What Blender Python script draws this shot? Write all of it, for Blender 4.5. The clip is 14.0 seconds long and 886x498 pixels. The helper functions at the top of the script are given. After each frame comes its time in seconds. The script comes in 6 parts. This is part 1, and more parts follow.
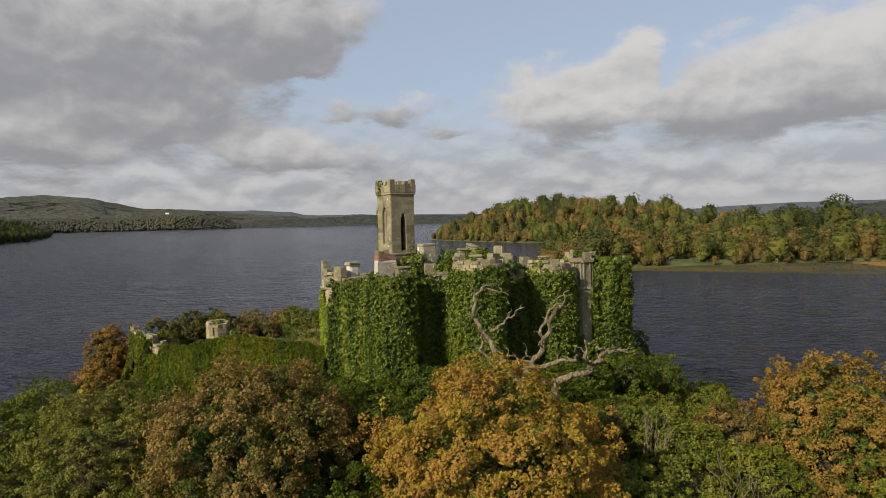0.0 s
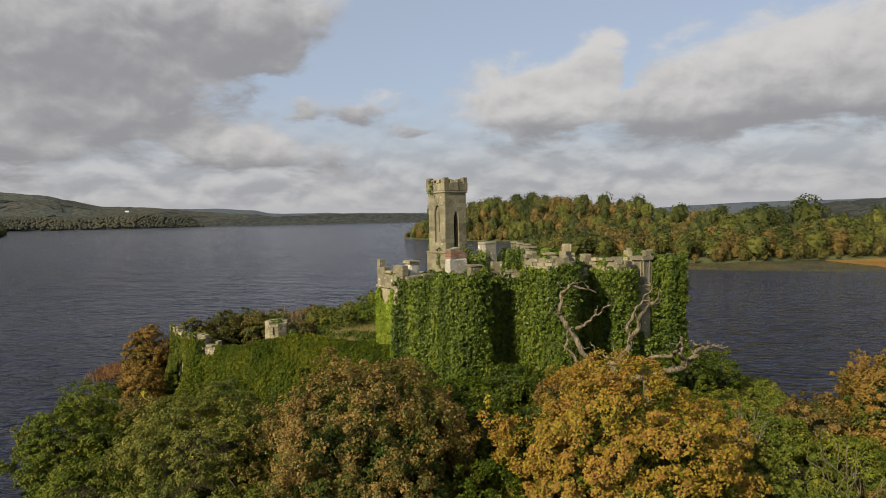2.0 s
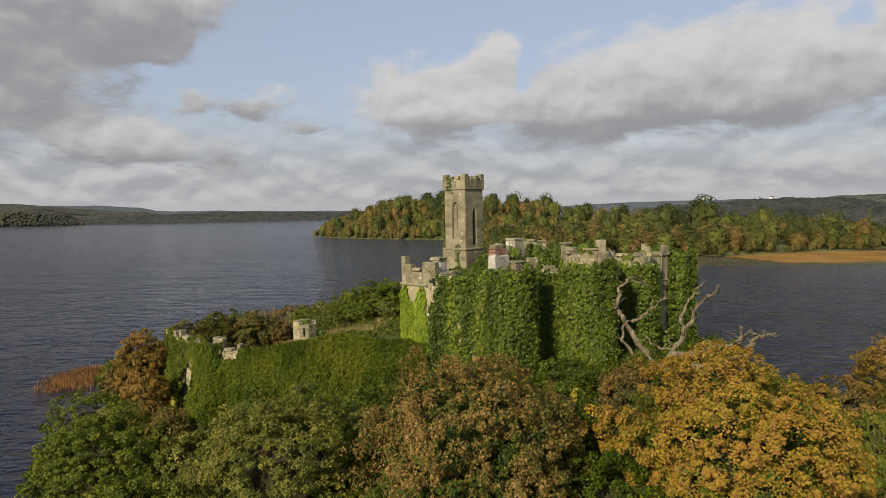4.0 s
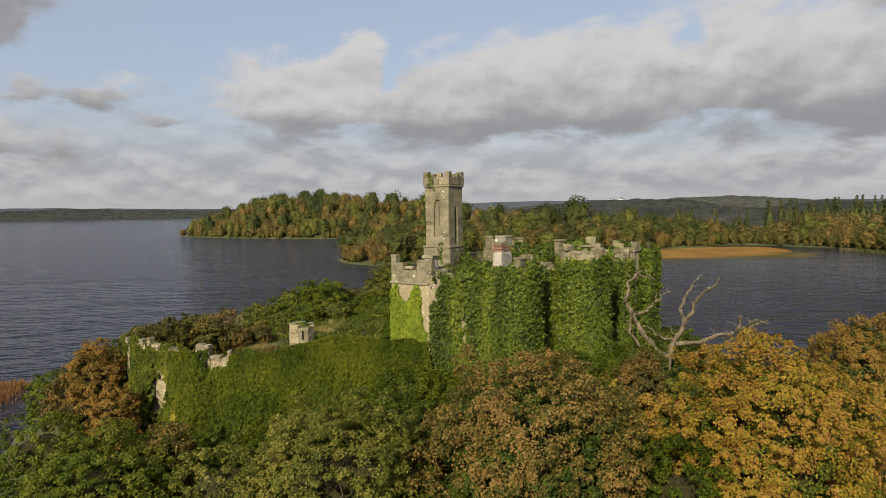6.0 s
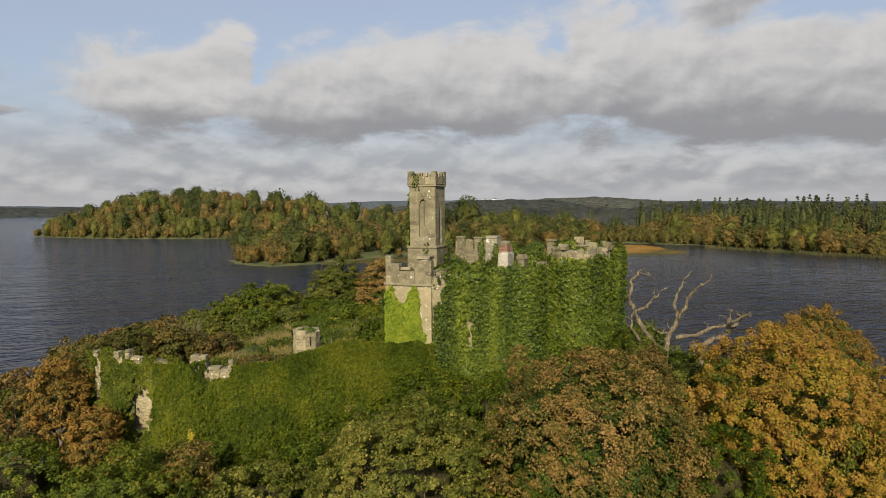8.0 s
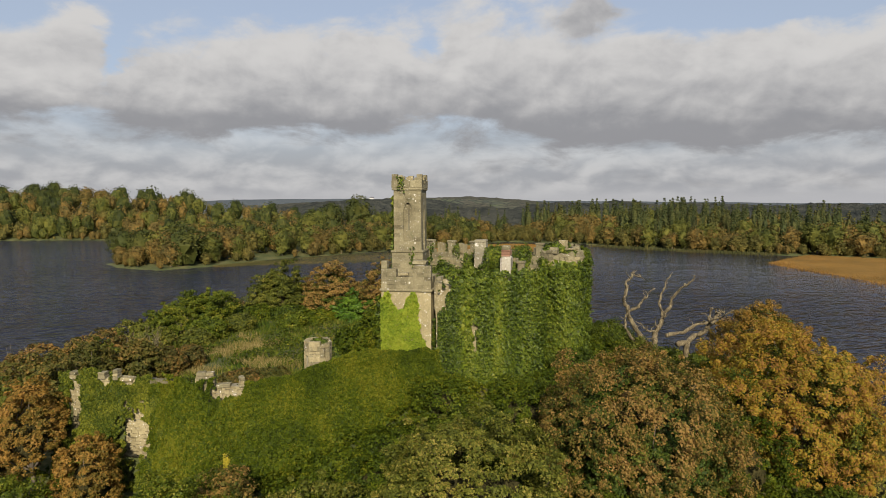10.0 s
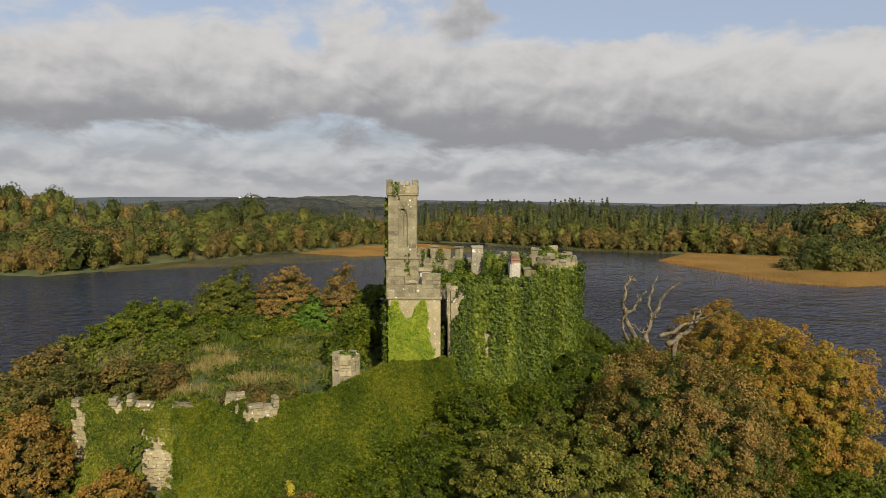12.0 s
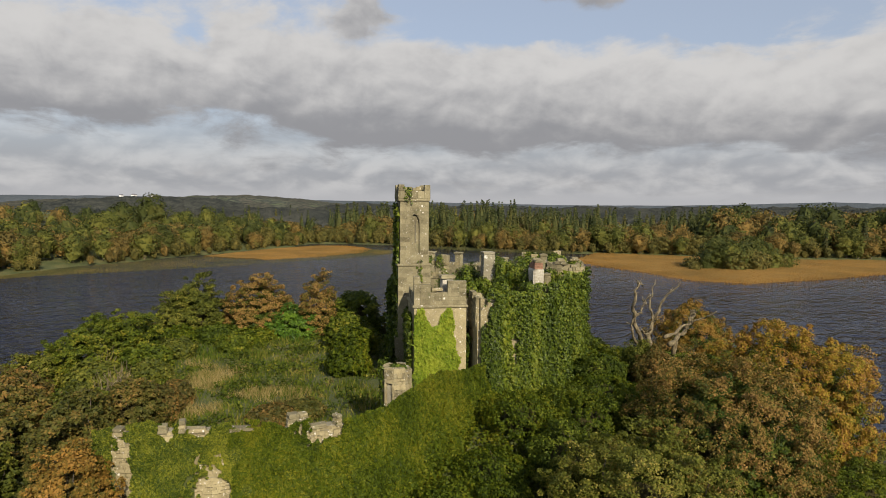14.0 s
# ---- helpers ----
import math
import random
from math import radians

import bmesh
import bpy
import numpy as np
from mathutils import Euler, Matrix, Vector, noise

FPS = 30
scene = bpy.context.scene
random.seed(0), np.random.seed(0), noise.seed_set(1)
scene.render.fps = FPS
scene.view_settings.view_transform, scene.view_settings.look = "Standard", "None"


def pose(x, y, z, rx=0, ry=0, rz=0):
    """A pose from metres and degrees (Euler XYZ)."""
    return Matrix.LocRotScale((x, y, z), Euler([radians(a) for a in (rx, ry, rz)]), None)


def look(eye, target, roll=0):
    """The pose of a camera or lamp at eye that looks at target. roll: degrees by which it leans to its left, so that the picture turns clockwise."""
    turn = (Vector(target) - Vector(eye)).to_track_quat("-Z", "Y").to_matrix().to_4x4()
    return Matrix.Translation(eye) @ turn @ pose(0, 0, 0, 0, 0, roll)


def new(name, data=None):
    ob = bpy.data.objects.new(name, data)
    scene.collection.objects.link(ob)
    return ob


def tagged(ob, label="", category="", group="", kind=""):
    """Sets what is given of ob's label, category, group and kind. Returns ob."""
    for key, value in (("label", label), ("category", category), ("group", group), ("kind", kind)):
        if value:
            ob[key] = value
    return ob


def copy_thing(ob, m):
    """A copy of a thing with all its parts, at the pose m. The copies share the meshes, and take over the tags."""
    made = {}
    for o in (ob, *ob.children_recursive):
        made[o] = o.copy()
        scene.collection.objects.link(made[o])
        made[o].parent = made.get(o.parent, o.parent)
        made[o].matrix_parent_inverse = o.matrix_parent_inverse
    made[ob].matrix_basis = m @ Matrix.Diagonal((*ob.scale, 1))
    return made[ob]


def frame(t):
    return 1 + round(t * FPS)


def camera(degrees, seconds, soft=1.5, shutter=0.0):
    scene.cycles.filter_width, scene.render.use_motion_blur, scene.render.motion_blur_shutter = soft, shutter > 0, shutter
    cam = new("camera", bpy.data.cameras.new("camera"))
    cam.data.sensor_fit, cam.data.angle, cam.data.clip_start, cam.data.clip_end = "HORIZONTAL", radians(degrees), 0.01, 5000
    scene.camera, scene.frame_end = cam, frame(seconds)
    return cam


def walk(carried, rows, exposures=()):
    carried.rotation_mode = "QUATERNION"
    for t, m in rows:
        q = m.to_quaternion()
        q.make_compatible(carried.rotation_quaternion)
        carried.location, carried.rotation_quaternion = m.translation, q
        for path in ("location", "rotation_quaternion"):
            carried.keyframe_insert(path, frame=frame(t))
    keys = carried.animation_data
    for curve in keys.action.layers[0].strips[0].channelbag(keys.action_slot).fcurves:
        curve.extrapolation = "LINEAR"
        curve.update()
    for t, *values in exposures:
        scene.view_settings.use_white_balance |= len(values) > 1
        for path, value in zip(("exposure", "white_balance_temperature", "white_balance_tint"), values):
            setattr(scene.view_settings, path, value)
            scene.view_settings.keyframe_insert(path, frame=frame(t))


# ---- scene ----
# ------------------------------------------------------------------ camera
cam = camera(68.8, 14.0, soft=0.45)
METRES, EYE, TILT, LEAN, TURN = 64.0, 18.8, 0.0, 0.0, 0.0
ROWS = [
    (0.0, 0.0, 0.0, 0.0, -0.06, -2.73, 1.33),
    (0.5, -0.0225, -0.0, 0.0003, -0.45, -2.76, 1.32),
    (1.0, -0.05, 0.0005, 0.0007, -0.88, -2.78, 1.29),
    (1.5, -0.0814, 0.0012, 0.0013, -1.65, -2.84, 1.28),
    (2.0, -0.1162, 0.0035, 0.0018, -3.14, -2.91, 1.22),
    (2.5, -0.1542, 0.0075, 0.0019, -4.74, -2.98, 1.18),
    (5.0, -0.3461, 0.0521, 0.0028, -18.0, -3.37, 0.89),
    (5.5, -0.3803, 0.0662, 0.0028, -20.89, -3.43, 0.81),
    (6.0, -0.4134, 0.0817, 0.0028, -23.79, -3.49, 0.76),
    (6.5, -0.4456, 0.0986, 0.0033, -26.56, -3.55, 0.68),
    (7.0, -0.4764, 0.1172, 0.0035, -29.27, -3.59, 0.58),
    (7.5, -0.5061, 0.1368, 0.0042, -32.02, -3.63, 0.52),
    (8.0, -0.535, 0.1579, 0.0053, -34.8, -3.67, 0.45),
    (10.5, -0.6625, 0.2812, 0.0143, -48.51, -3.86, 0.15),
    (11.0, -0.6847, 0.3093, 0.0164, -51.13, -3.89, 0.08),
    (11.5, -0.705, 0.3386, 0.0188, -53.67, -3.91, 0.02),
    (12.0, -0.7237, 0.3691, 0.0211, -56.17, -3.92, -0.04),
    (12.5, -0.7411, 0.4005, 0.0232, -58.64, -3.91, -0.12),
    (13.0, -0.7573, 0.4329, 0.0251, -61.12, -3.91, -0.18),
    (13.5, -0.7721, 0.4664, 0.0265, -63.33, -3.9, -0.26),
    (14.0, -0.7856, 0.5008, 0.0274, -65.4, -3.86, -0.32),
]
walk(cam, [(t, pose(0, 0, EYE, TILT, LEAN, TURN) @ pose(METRES * x, METRES * y, METRES * z, 90 + pitch, roll, yaw)) for t, x, y, z, yaw, pitch, roll in ROWS],
     exposures=[(0.0, 0.22, 6900.0, 10.0), (14.0, 0.22, 6900.0, 10.0)])

# ------------------------------------------------------------------ sun and sky
SUN_AZ, SUN_EL = 223.0, 29.0          # compass bearing from +y, and height, degrees
sun_dir = Vector((math.sin(radians(SUN_AZ)) * math.cos(radians(SUN_EL)), math.cos(radians(SUN_AZ)) * math.cos(radians(SUN_EL)), math.sin(radians(SUN_EL))))
sun = new("sun", bpy.data.lights.new("sun", "SUN"))
sun.data.energy, sun.data.angle, sun.data.color = 5.0, radians(0.6), (1.0, 0.9, 0.74)
sun.matrix_world = look(sun_dir * 100, (0, 0, 0))


class Nodes:
    """Short hand for shader nodes of one tree."""

    def __init__(self, tree):
        self.tree = tree
        tree.nodes.clear()

    def add(self, kind, inputs=(), **settings):
        node = self.tree.nodes.new(kind)
        for key, value in settings.items():
            setattr(node, key, value)
        for key, value in dict(inputs).items():
            if isinstance(value, bpy.types.NodeSocket):
                self.tree.links.new(value, node.inputs[key])
            else:
                node.inputs[key].default_value = value
        return node

    def math(self, operation, a, b=0.0, clamp=False):
        return self.add("ShaderNodeMath", {0: a, 1: b}, operation=operation, use_clamp=clamp).outputs[0]

    def vec(self, operation, a, b=(0, 0, 0)):
        node = self.add("ShaderNodeVectorMath", {0: a, 1: b}, operation=operation)
        return node.outputs["Value" if operation in ("DOT_PRODUCT", "LENGTH") else "Vector"]

    def noise(self, vector, scale, detail=4.0, rough=0.55, distort=0.0):
        return self.add("ShaderNodeTexNoise", {"Vector": vector, "Scale": scale, "Detail": detail, "Roughness": rough, "Distortion": distort}).outputs["Fac"]

    def mix(self, fac, a, b, blend="MIX"):
        node = self.add("ShaderNodeMix", {}, data_type="RGBA", blend_type=blend)
        for key, value in ((0, fac), (6, a), (7, b)):
            if isinstance(value, bpy.types.NodeSocket):
                self.tree.links.new(value, node.inputs[key])
            else:
                node.inputs[key].default_value = value if key == 0 or len(value) == 4 else (*value, 1)
        return node.outputs[2]

    def ramp(self, fac, stops):
        node = self.add("ShaderNodeValToRGB", {"Fac": fac})
        while len(node.color_ramp.elements) < len(stops):
            node.color_ramp.elements.new(0.5)
        for e, (p, c) in zip(node.color_ramp.elements, stops):
            e.position, e.color = p, (*c, 1)
        return node.outputs["Color"]

    def smooth(self, value, low, high):
        node = self.add("ShaderNodeMapRange", {"Value": value, "From Min": low, "From Max": high}, interpolation_type="SMOOTHSTEP")
        return node.outputs["Result"]


# cloud masses: bearing, height of the base line, half width, half height (degrees), weight, brightness
CLOUDS = [
    (-30, 13.5, 14, 6.5, 0.60, -0.4), (-17, 15.6, 9, 4.2, 0.52, -0.45), (-12, 12.9, 4, 1.5, 0.36, -0.9), (-24, 8.6, 7, 2.8, 0.40, -0.5), (-34, 6, 10, 2.8, 0.36, -0.3),
    (-14, 5.6, 5.5, 1.9, 0.40, -0.1), (-8.3, 9.2, 1.9, 1.2, 0.36, 0.0), (-3.9, 8.9, 2.2, 1.4, 0.38, -0.1), (0.5, 7.3, 2.2, 0.8, 0.30, -0.5),
    (11.8, 9.0, 5.4, 3.8, 0.62, 0.4), (16.5, 12.5, 2.0, 2.2, 0.28, 0.2), (24.5, 8.4, 6.0, 3.6, 0.60, 0.0), (33, 9.0, 7, 4.4, 0.62, -0.05), (40, 8.8, 4, 4.6, 0.50, 0.1),
    (50, 10.4, 5.5, 5.0, 0.60, 0.2), (59, 8.4, 8, 5.0, 0.66, -0.1), (70, 8.0, 8, 4.5, 0.62, -0.05), (82, 7.6, 8, 4.2, 0.60, 0.1), (95, 7.2, 9, 4.4, 0.56, 0.25), (110, 8, 12, 5, 0.5, 0.1),
    (58, 15.9, 2.4, 2.4, 0.44, -0.6), (78, 17.6, 6.5, 1.6, 0.38, 0.2), (84, 13.8, 1.6, 0.8, 0.26, 0.2),
    (0, 14, 7, 4.5, -0.30, 0), (24, 17.6, 14, 2.2, -0.35, 0), (72, 14.6, 6, 1.3, -0.25, 0), (88, 14.2, 6, 2.2, -0.35, 0), (-4, 11.6, 5, 1.1, -0.18, 0), (19.2, 11.0, 1.1, 2.6, -0.28, 0), (44.5, 13.5, 1.6, 2.4, -0.16, 0),
]
world = bpy.data.worlds.new("sky")
scene.world = world
world.use_nodes = True
W = Nodes(world.node_tree)
direction = W.add("ShaderNodeTexCoord").outputs["Generated"]
sky = W.add("ShaderNodeTexSky", {}, sky_type="NISHITA", sun_disc=False, sun_elevation=radians(SUN_EL), sun_rotation=radians(SUN_AZ), air_density=1.0, dust_density=1.6, ozone_density=1.4)


def cloud_cover():
    """How thick the clouds stand in a direction, and how high in its cloud the direction lies (-1 base, 1 top)."""
    xyz = W.add("ShaderNodeSeparateXYZ", {0: direction})
    az = W.math("MULTIPLY", W.math("ARCTAN2", xyz.outputs[0], xyz.outputs[1]), 57.2958)
    el = W.math("MULTIPLY", W.math("ARCSINE", xyz.outputs[2]), 57.2958)
    # streets of cloud crowd together towards the horizon
    tall = W.math("POWER", W.math("MAXIMUM", el, 0.05), 0.62)
    flat = W.add("ShaderNodeCombineXYZ", {0: W.math("MULTIPLY", az, 0.1), 1: W.math("MULTIPLY", tall, 0.85), 2: 0.37}).outputs[0]
    wobble = W.add("ShaderNodeTexNoise", {"Vector": flat, "Scale": 2.0, "Detail": 7.0, "Roughness": 0.58}).outputs["Color"]
    wob = W.vec("MULTIPLY", W.vec("SUBTRACT", wobble, (0.5, 0.5, 0.5)), (6.0, 2.8, 0.0))
    place = W.vec("ADD", W.add("ShaderNodeCombineXYZ", {0: az, 1: el, 2: 0.0}).outputs[0], wob)
    total, level, weight_sum = W.math("MULTIPLY", W.noise(flat, 1.3, 9.0, 0.6, 0.3), 0.9), 0.0, 0.02
    for a, e, ra, re, weight, shine in CLOUDS:
        scaled = W.add("ShaderNodeSeparateXYZ", {0: W.vec("MULTIPLY", W.vec("SUBTRACT", place, (a, e, 0.0)), (1 / ra, 1 / re, 0.0))})
        # the underside is flatter than the top
        rise = W.math("MINIMUM", scaled.outputs[1], W.math("MULTIPLY", scaled.outputs[1], 1.9))
        off = W.add("ShaderNodeCombineXYZ", {0: scaled.outputs[0], 1: rise, 2: 0.0}).outputs[0]
        mass = W.math("MULTIPLY", W.math("EXPONENT", W.math("MULTIPLY", W.vec("DOT_PRODUCT", off, off), -1.0)), weight)
        total = W.math("ADD", total, mass)
        if weight > 0:
            level = W.math("ADD", level, W.math("MULTIPLY", mass, W.math("ADD", rise, shine)))
            weight_sum = W.math("ADD", weight_sum, mass)
    return total, el, W.math("DIVIDE", level, weight_sum)


here, height, level = cloud_cover()
cover = W.smooth(here, 0.47, 0.71)
az_el = W.add("ShaderNodeSeparateXYZ", {0: direction})
bearing = W.math("MULTIPLY", W.math("ARCTAN2", az_el.outputs[0], az_el.outputs[1]), 57.2958)
dome = W.add("ShaderNodeCombineXYZ", {0: W.math("MULTIPLY", bearing, 0.13), 1: W.math("MULTIPLY", height, 0.18), 2: 1.7}).outputs[0]
billow = W.noise(dome, 1.7, 6.0, 0.5, 0.2)
billow_above = W.noise(W.vec("ADD", dome, (-0.05, 0.13, 0.0)), 1.7, 6.0, 0.5, 0.2)
# each billow is brighter on its sunlit upper side
bright = W.math("ADD", W.math("MULTIPLY", level, 0.8), W.math("ADD", W.math("MULTIPLY", W.math("SUBTRACT", billow, 0.5), 1.1), W.math("MULTIPLY", W.math("SUBTRACT", billow, billow_above), 1.5)))
lit = W.smooth(bright, -0.8, 1.0)
cloud = W.mix(lit, (2.45, 2.53, 2.80), (5.35, 5.40, 5.55))
clear = W.mix(1.0, sky.outputs[0], (0.90, 0.95, 1.06), "MULTIPLY")
clear = W.mix(0.55, clear, (4.35, 4.9, 5.9))
# banks of far cumulus low over the horizon
banks = W.add("ShaderNodeCombineXYZ", {0: W.math("MULTIPLY", bearing, 0.125), 1: W.math("MULTIPLY", height, 0.25), 2: 0.0}).outputs[0]
puff = W.noise(banks, 1.7, 5.0, 0.5, 0.25)
puff_above = W.noise(W.vec("ADD", banks, (-0.04, 0.2, 0.0)), 1.7, 5.0, 0.5, 0.25)
street = W.smooth(W.math("ADD", W.math("MULTIPLY", W.math("SUBTRACT", puff, puff_above), 1.9), W.math("MULTIPLY", W.math("SUBTRACT", puff, 0.5), 0.9)), -0.42, 0.5)
low_sky = W.mix(street, (2.95, 3.08, 3.45), (4.7, 4.78, 5.05))
low_sky = W.mix(W.smooth(height, 2.0, 0.2), low_sky, (3.9, 4.0, 4.35))
haze = W.smooth(height, 11.0, 2.0)
clear = W.mix(W.math("MULTIPLY", haze, 0.9), clear, low_sky)
shown = W.mix(W.math("MULTIPLY", cover, 0.96), clear, cloud)
background = W.add("ShaderNodeBackground", {"Color": shown, "Strength": 0.1})
W.tree.links.new(background.outputs[0], W.add("ShaderNodeOutputWorld").inputs[0])

# ------------------------------------------------------------------ materials


def material(name):
    m = bpy.data.materials.new(name)
    m.use_nodes = True
    return m, Nodes(m.node_tree)


def finish(n, shader):
    n.tree.links.new(shader, n.add("ShaderNodeOutputMaterial").inputs["Surface"])


def leaf_material(name, stops, patch=0.35, spread=0.45, through_light=0.3, rough=0.6, stretch=1.0, gloss=0.17):
    """Leaves: hue drifts over patches of the crown and from leaf to leaf."""
    m, n = material(name)
    place = n.add("ShaderNodeTexCoord").outputs["Object"]
    geo = n.add("ShaderNodeNewGeometry")
    drift = n.noise(n.vec("MULTIPLY", place, (1.0, 1.0, stretch)), patch, 3.0, 0.6)
    mixed = n.math("ADD", n.math("MULTIPLY", n.math("SUBTRACT", drift, 0.5), 1.9), n.math("ADD", 0.5, n.math("MULTIPLY", n.math("SUBTRACT", geo.outputs["Random Per Island"], 0.5), spread)), clamp=True)
    own = n.add("ShaderNodeObjectInfo").outputs["Random"]
    mixed = n.math("ADD", mixed, n.math("MULTIPLY", n.math("SUBTRACT", own, 0.5), 0.34), clamp=True)
    colour = n.ramp(mixed, stops)
    grain = n.noise(place, 9.0, 2.0)
    colour = n.mix(0.35, colour, n.ramp(grain, [(0.3, (0.55, 0.55, 0.55)), (0.7, (1.25, 1.25, 1.25))]), "MULTIPLY")
    body = n.add("ShaderNodeBsdfPrincipled", {"Base Color": colour, "Roughness": rough, "Specular IOR Level": gloss})
    glow = n.add("ShaderNodeBsdfTranslucent", {"Color": colour})
    finish(n, n.add("ShaderNodeMixShader", {0: through_light, 1: body.outputs[0], 2: glow.outputs[0]}).outputs[0])
    return m


def stone_material(name, dark, light, lichen=0.35, block=1.0):
    m, n = material(name)
    place = n.add("ShaderNodeNewGeometry").outputs["Position"]
    own = n.add("ShaderNodeObjectInfo").outputs["Random"]
    wide = n.noise(place, 0.7, 5.0, 0.6)
    fine = n.noise(place, 9.0, 5.0, 0.65)
    tone = n.math("ADD", n.math("MULTIPLY", wide, 0.55), n.math("MULTIPLY", fine, 0.45))
    tone = n.math("ADD", tone, n.math("MULTIPLY", n.math("SUBTRACT", own, 0.5), 0.16 * block))
    colour = n.ramp(tone, [(0.32, dark), (0.68, light)])
    spots = n.smooth(n.noise(place, 3.4, 6.0, 0.62), 0.66 - 0.1 * lichen, 0.72)
    colour = n.mix(n.math("MULTIPLY", spots, min(1.0, lichen * 2)), colour, (0.62, 0.60, 0.55))
    crowd = n.smooth(n.noise(place, 0.9, 3.0, 0.6), 0.36, 0.62)
    for scale, share in ((3.1, 0.66), (6.5, 0.55), (12.0, 0.5)):
        shaken = n.vec("ADD", place, n.vec("MULTIPLY", n.add("ShaderNodeTexNoise", {"Vector": place, "Scale": 14.0, "Detail": 2.0}).outputs["Color"], (0.09, 0.09, 0.09)))
        dots = n.add("ShaderNodeTexVoronoi", {"Vector": shaken, "Scale": scale, "Randomness": 1.0})
        pick = n.add("ShaderNodeSeparateColor", {0: dots.outputs["Color"]})
        size = n.math("ADD", 0.06, n.math("MULTIPLY", n.math("MULTIPLY", pick.outputs[1], pick.outputs[1]), 0.2))
        dot = n.math("MULTIPLY", n.smooth(n.math("SUBTRACT", dots.outputs["Distance"], size), 0.03, -0.03), n.math("GREATER_THAN", n.math("MULTIPLY", pick.outputs[0], n.math("ADD", 0.62, n.math("MULTIPLY", crowd, 0.5))), share + 0.2 - 0.3 * lichen))
        colour = n.mix(n.math("MULTIPLY", dot, 0.85), colour, (0.66, 0.64, 0.58))
    moss = n.smooth(n.noise(place, 1.3, 4.0, 0.6), 0.60, 0.74)
    colour = n.mix(n.math("MULTIPLY", moss, 0.55), colour, (0.10, 0.105, 0.05))
    bump = n.add("ShaderNodeBump", {"Height": n.math("ADD", n.noise(place, 6.0, 6.0, 0.7), n.math("MULTIPLY", n.noise(place, 30.0, 3.0), 0.4)), "Strength": 0.6, "Distance": 0.06})
    finish(n, n.add("ShaderNodeBsdfPrincipled", {"Base Color": colour, "Roughness": 0.9, "Specular IOR Level": 0.25, "Normal": bump.outputs[0]}).outputs[0])
    return m


STONE = stone_material("weathered_limestone", (0.101, 0.088, 0.052), (0.282, 0.252, 0.154), 0.34)
PALE = stone_material("lichen_limestone", (0.158, 0.134, 0.076), (0.380, 0.328, 0.190), 0.5)
LICHEN = stone_material("lichen_spotted_stone", (0.11, 0.100, 0.070), (0.275, 0.252, 0.178), 1.0)
RUBBLE = stone_material("rubble_masonry", (0.07, 0.063, 0.045), (0.205, 0.19, 0.138), 0.15)
MORTAR = stone_material("lime_mortar", (0.16, 0.145, 0.100), (0.34, 0.312, 0.225), 0.2)
PLASTER = stone_material("old_white_plaster", (0.20, 0.18, 0.13), (0.56, 0.53, 0.45), 0.8)
BRICK = stone_material("old_red_brick", (0.14, 0.075, 0.05), (0.33, 0.19, 0.13), 0.15)

IVY = leaf_material("ivy_leaf", [(0.0, (0.025, 0.044, 0.006)), (0.35, (0.067, 0.102, 0.011)), (0.7, (0.118, 0.156, 0.014)), (1.0, (0.190, 0.208, 0.024))], 0.55, 0.85, 0.15, 0.5, 0.12, 0.22)
IVY_BRIGHT = leaf_material("young_ivy_leaf", [(0.0, (0.09, 0.15, 0.014)), (0.5, (0.19, 0.27, 0.022)), (1.0, (0.31, 0.36, 0.04))], 0.6, 0.7, 0.3)
CREEPER = leaf_material("creeper_leaf", [(0.0, (0.03, 0.052, 0.006)), (0.5, (0.104, 0.126, 0.011)), (1.0, (0.235, 0.23, 0.026))], 0.5, 0.9, 0.22)
THICKET = leaf_material("thicket_leaf", [(0.0, (0.020, 0.034, 0.003)), (0.45, (0.053, 0.079, 0.005)), (0.8, (0.094, 0.116, 0.007)), (1.0, (0.148, 0.148, 0.012))], 0.4, 0.8, 0.24, 0.6, 0.5, 0.12)
GOLD = leaf_material("golden_maple_leaf", [(0.0, (0.11, 0.115, 0.013)), (0.3, (0.24, 0.19, 0.02)), (0.6, (0.33, 0.218, 0.025)), (0.85, (0.35, 0.198, 0.034)), (1.0, (0.27, 0.138, 0.036))], 0.5, 1.0, 0.3)
GOLD_GREEN = leaf_material("yellowing_maple_leaf", [(0.0, (0.03, 0.055, 0.008)), (0.5, (0.10, 0.115, 0.012)), (1.0, (0.26, 0.22, 0.022))], 0.5, 0.9, 0.3)
RUST = leaf_material("rust_maple_leaf", [(0.0, (0.045, 0.060, 0.010)), (0.28, (0.10, 0.095, 0.016)), (0.5, (0.195, 0.135, 0.032)), (0.78, (0.27, 0.163, 0.047)), (1.0, (0.34, 0.213, 0.07))], 0.5, 0.8, 0.3)
MAPLE_GREEN = leaf_material("green_maple_leaf", [(0.0, (0.025, 0.048, 0.008)), (0.55, (0.065, 0.098, 0.013)), (0.85, (0.13, 0.135, 0.020)), (1.0, (0.24, 0.16, 0.035))], 0.45, 0.7, 0.25)
SCRUB = leaf_material("scrub_leaf", [(0.0, (0.040, 0.050, 0.010)), (0.45, (0.085, 0.086, 0.017)), (0.75, (0.15, 0.118, 0.028)), (1.0, (0.24, 0.145, 0.040))], 0.5, 0.6, 0.25)
AMBER = leaf_material("amber_leaf", [(0.0, (0.08, 0.085, 0.013)), (0.35, (0.165, 0.118, 0.018)), (0.65, (0.25, 0.150, 0.027)), (1.0, (0.31, 0.18, 0.042))], 0.5, 0.8, 0.3)
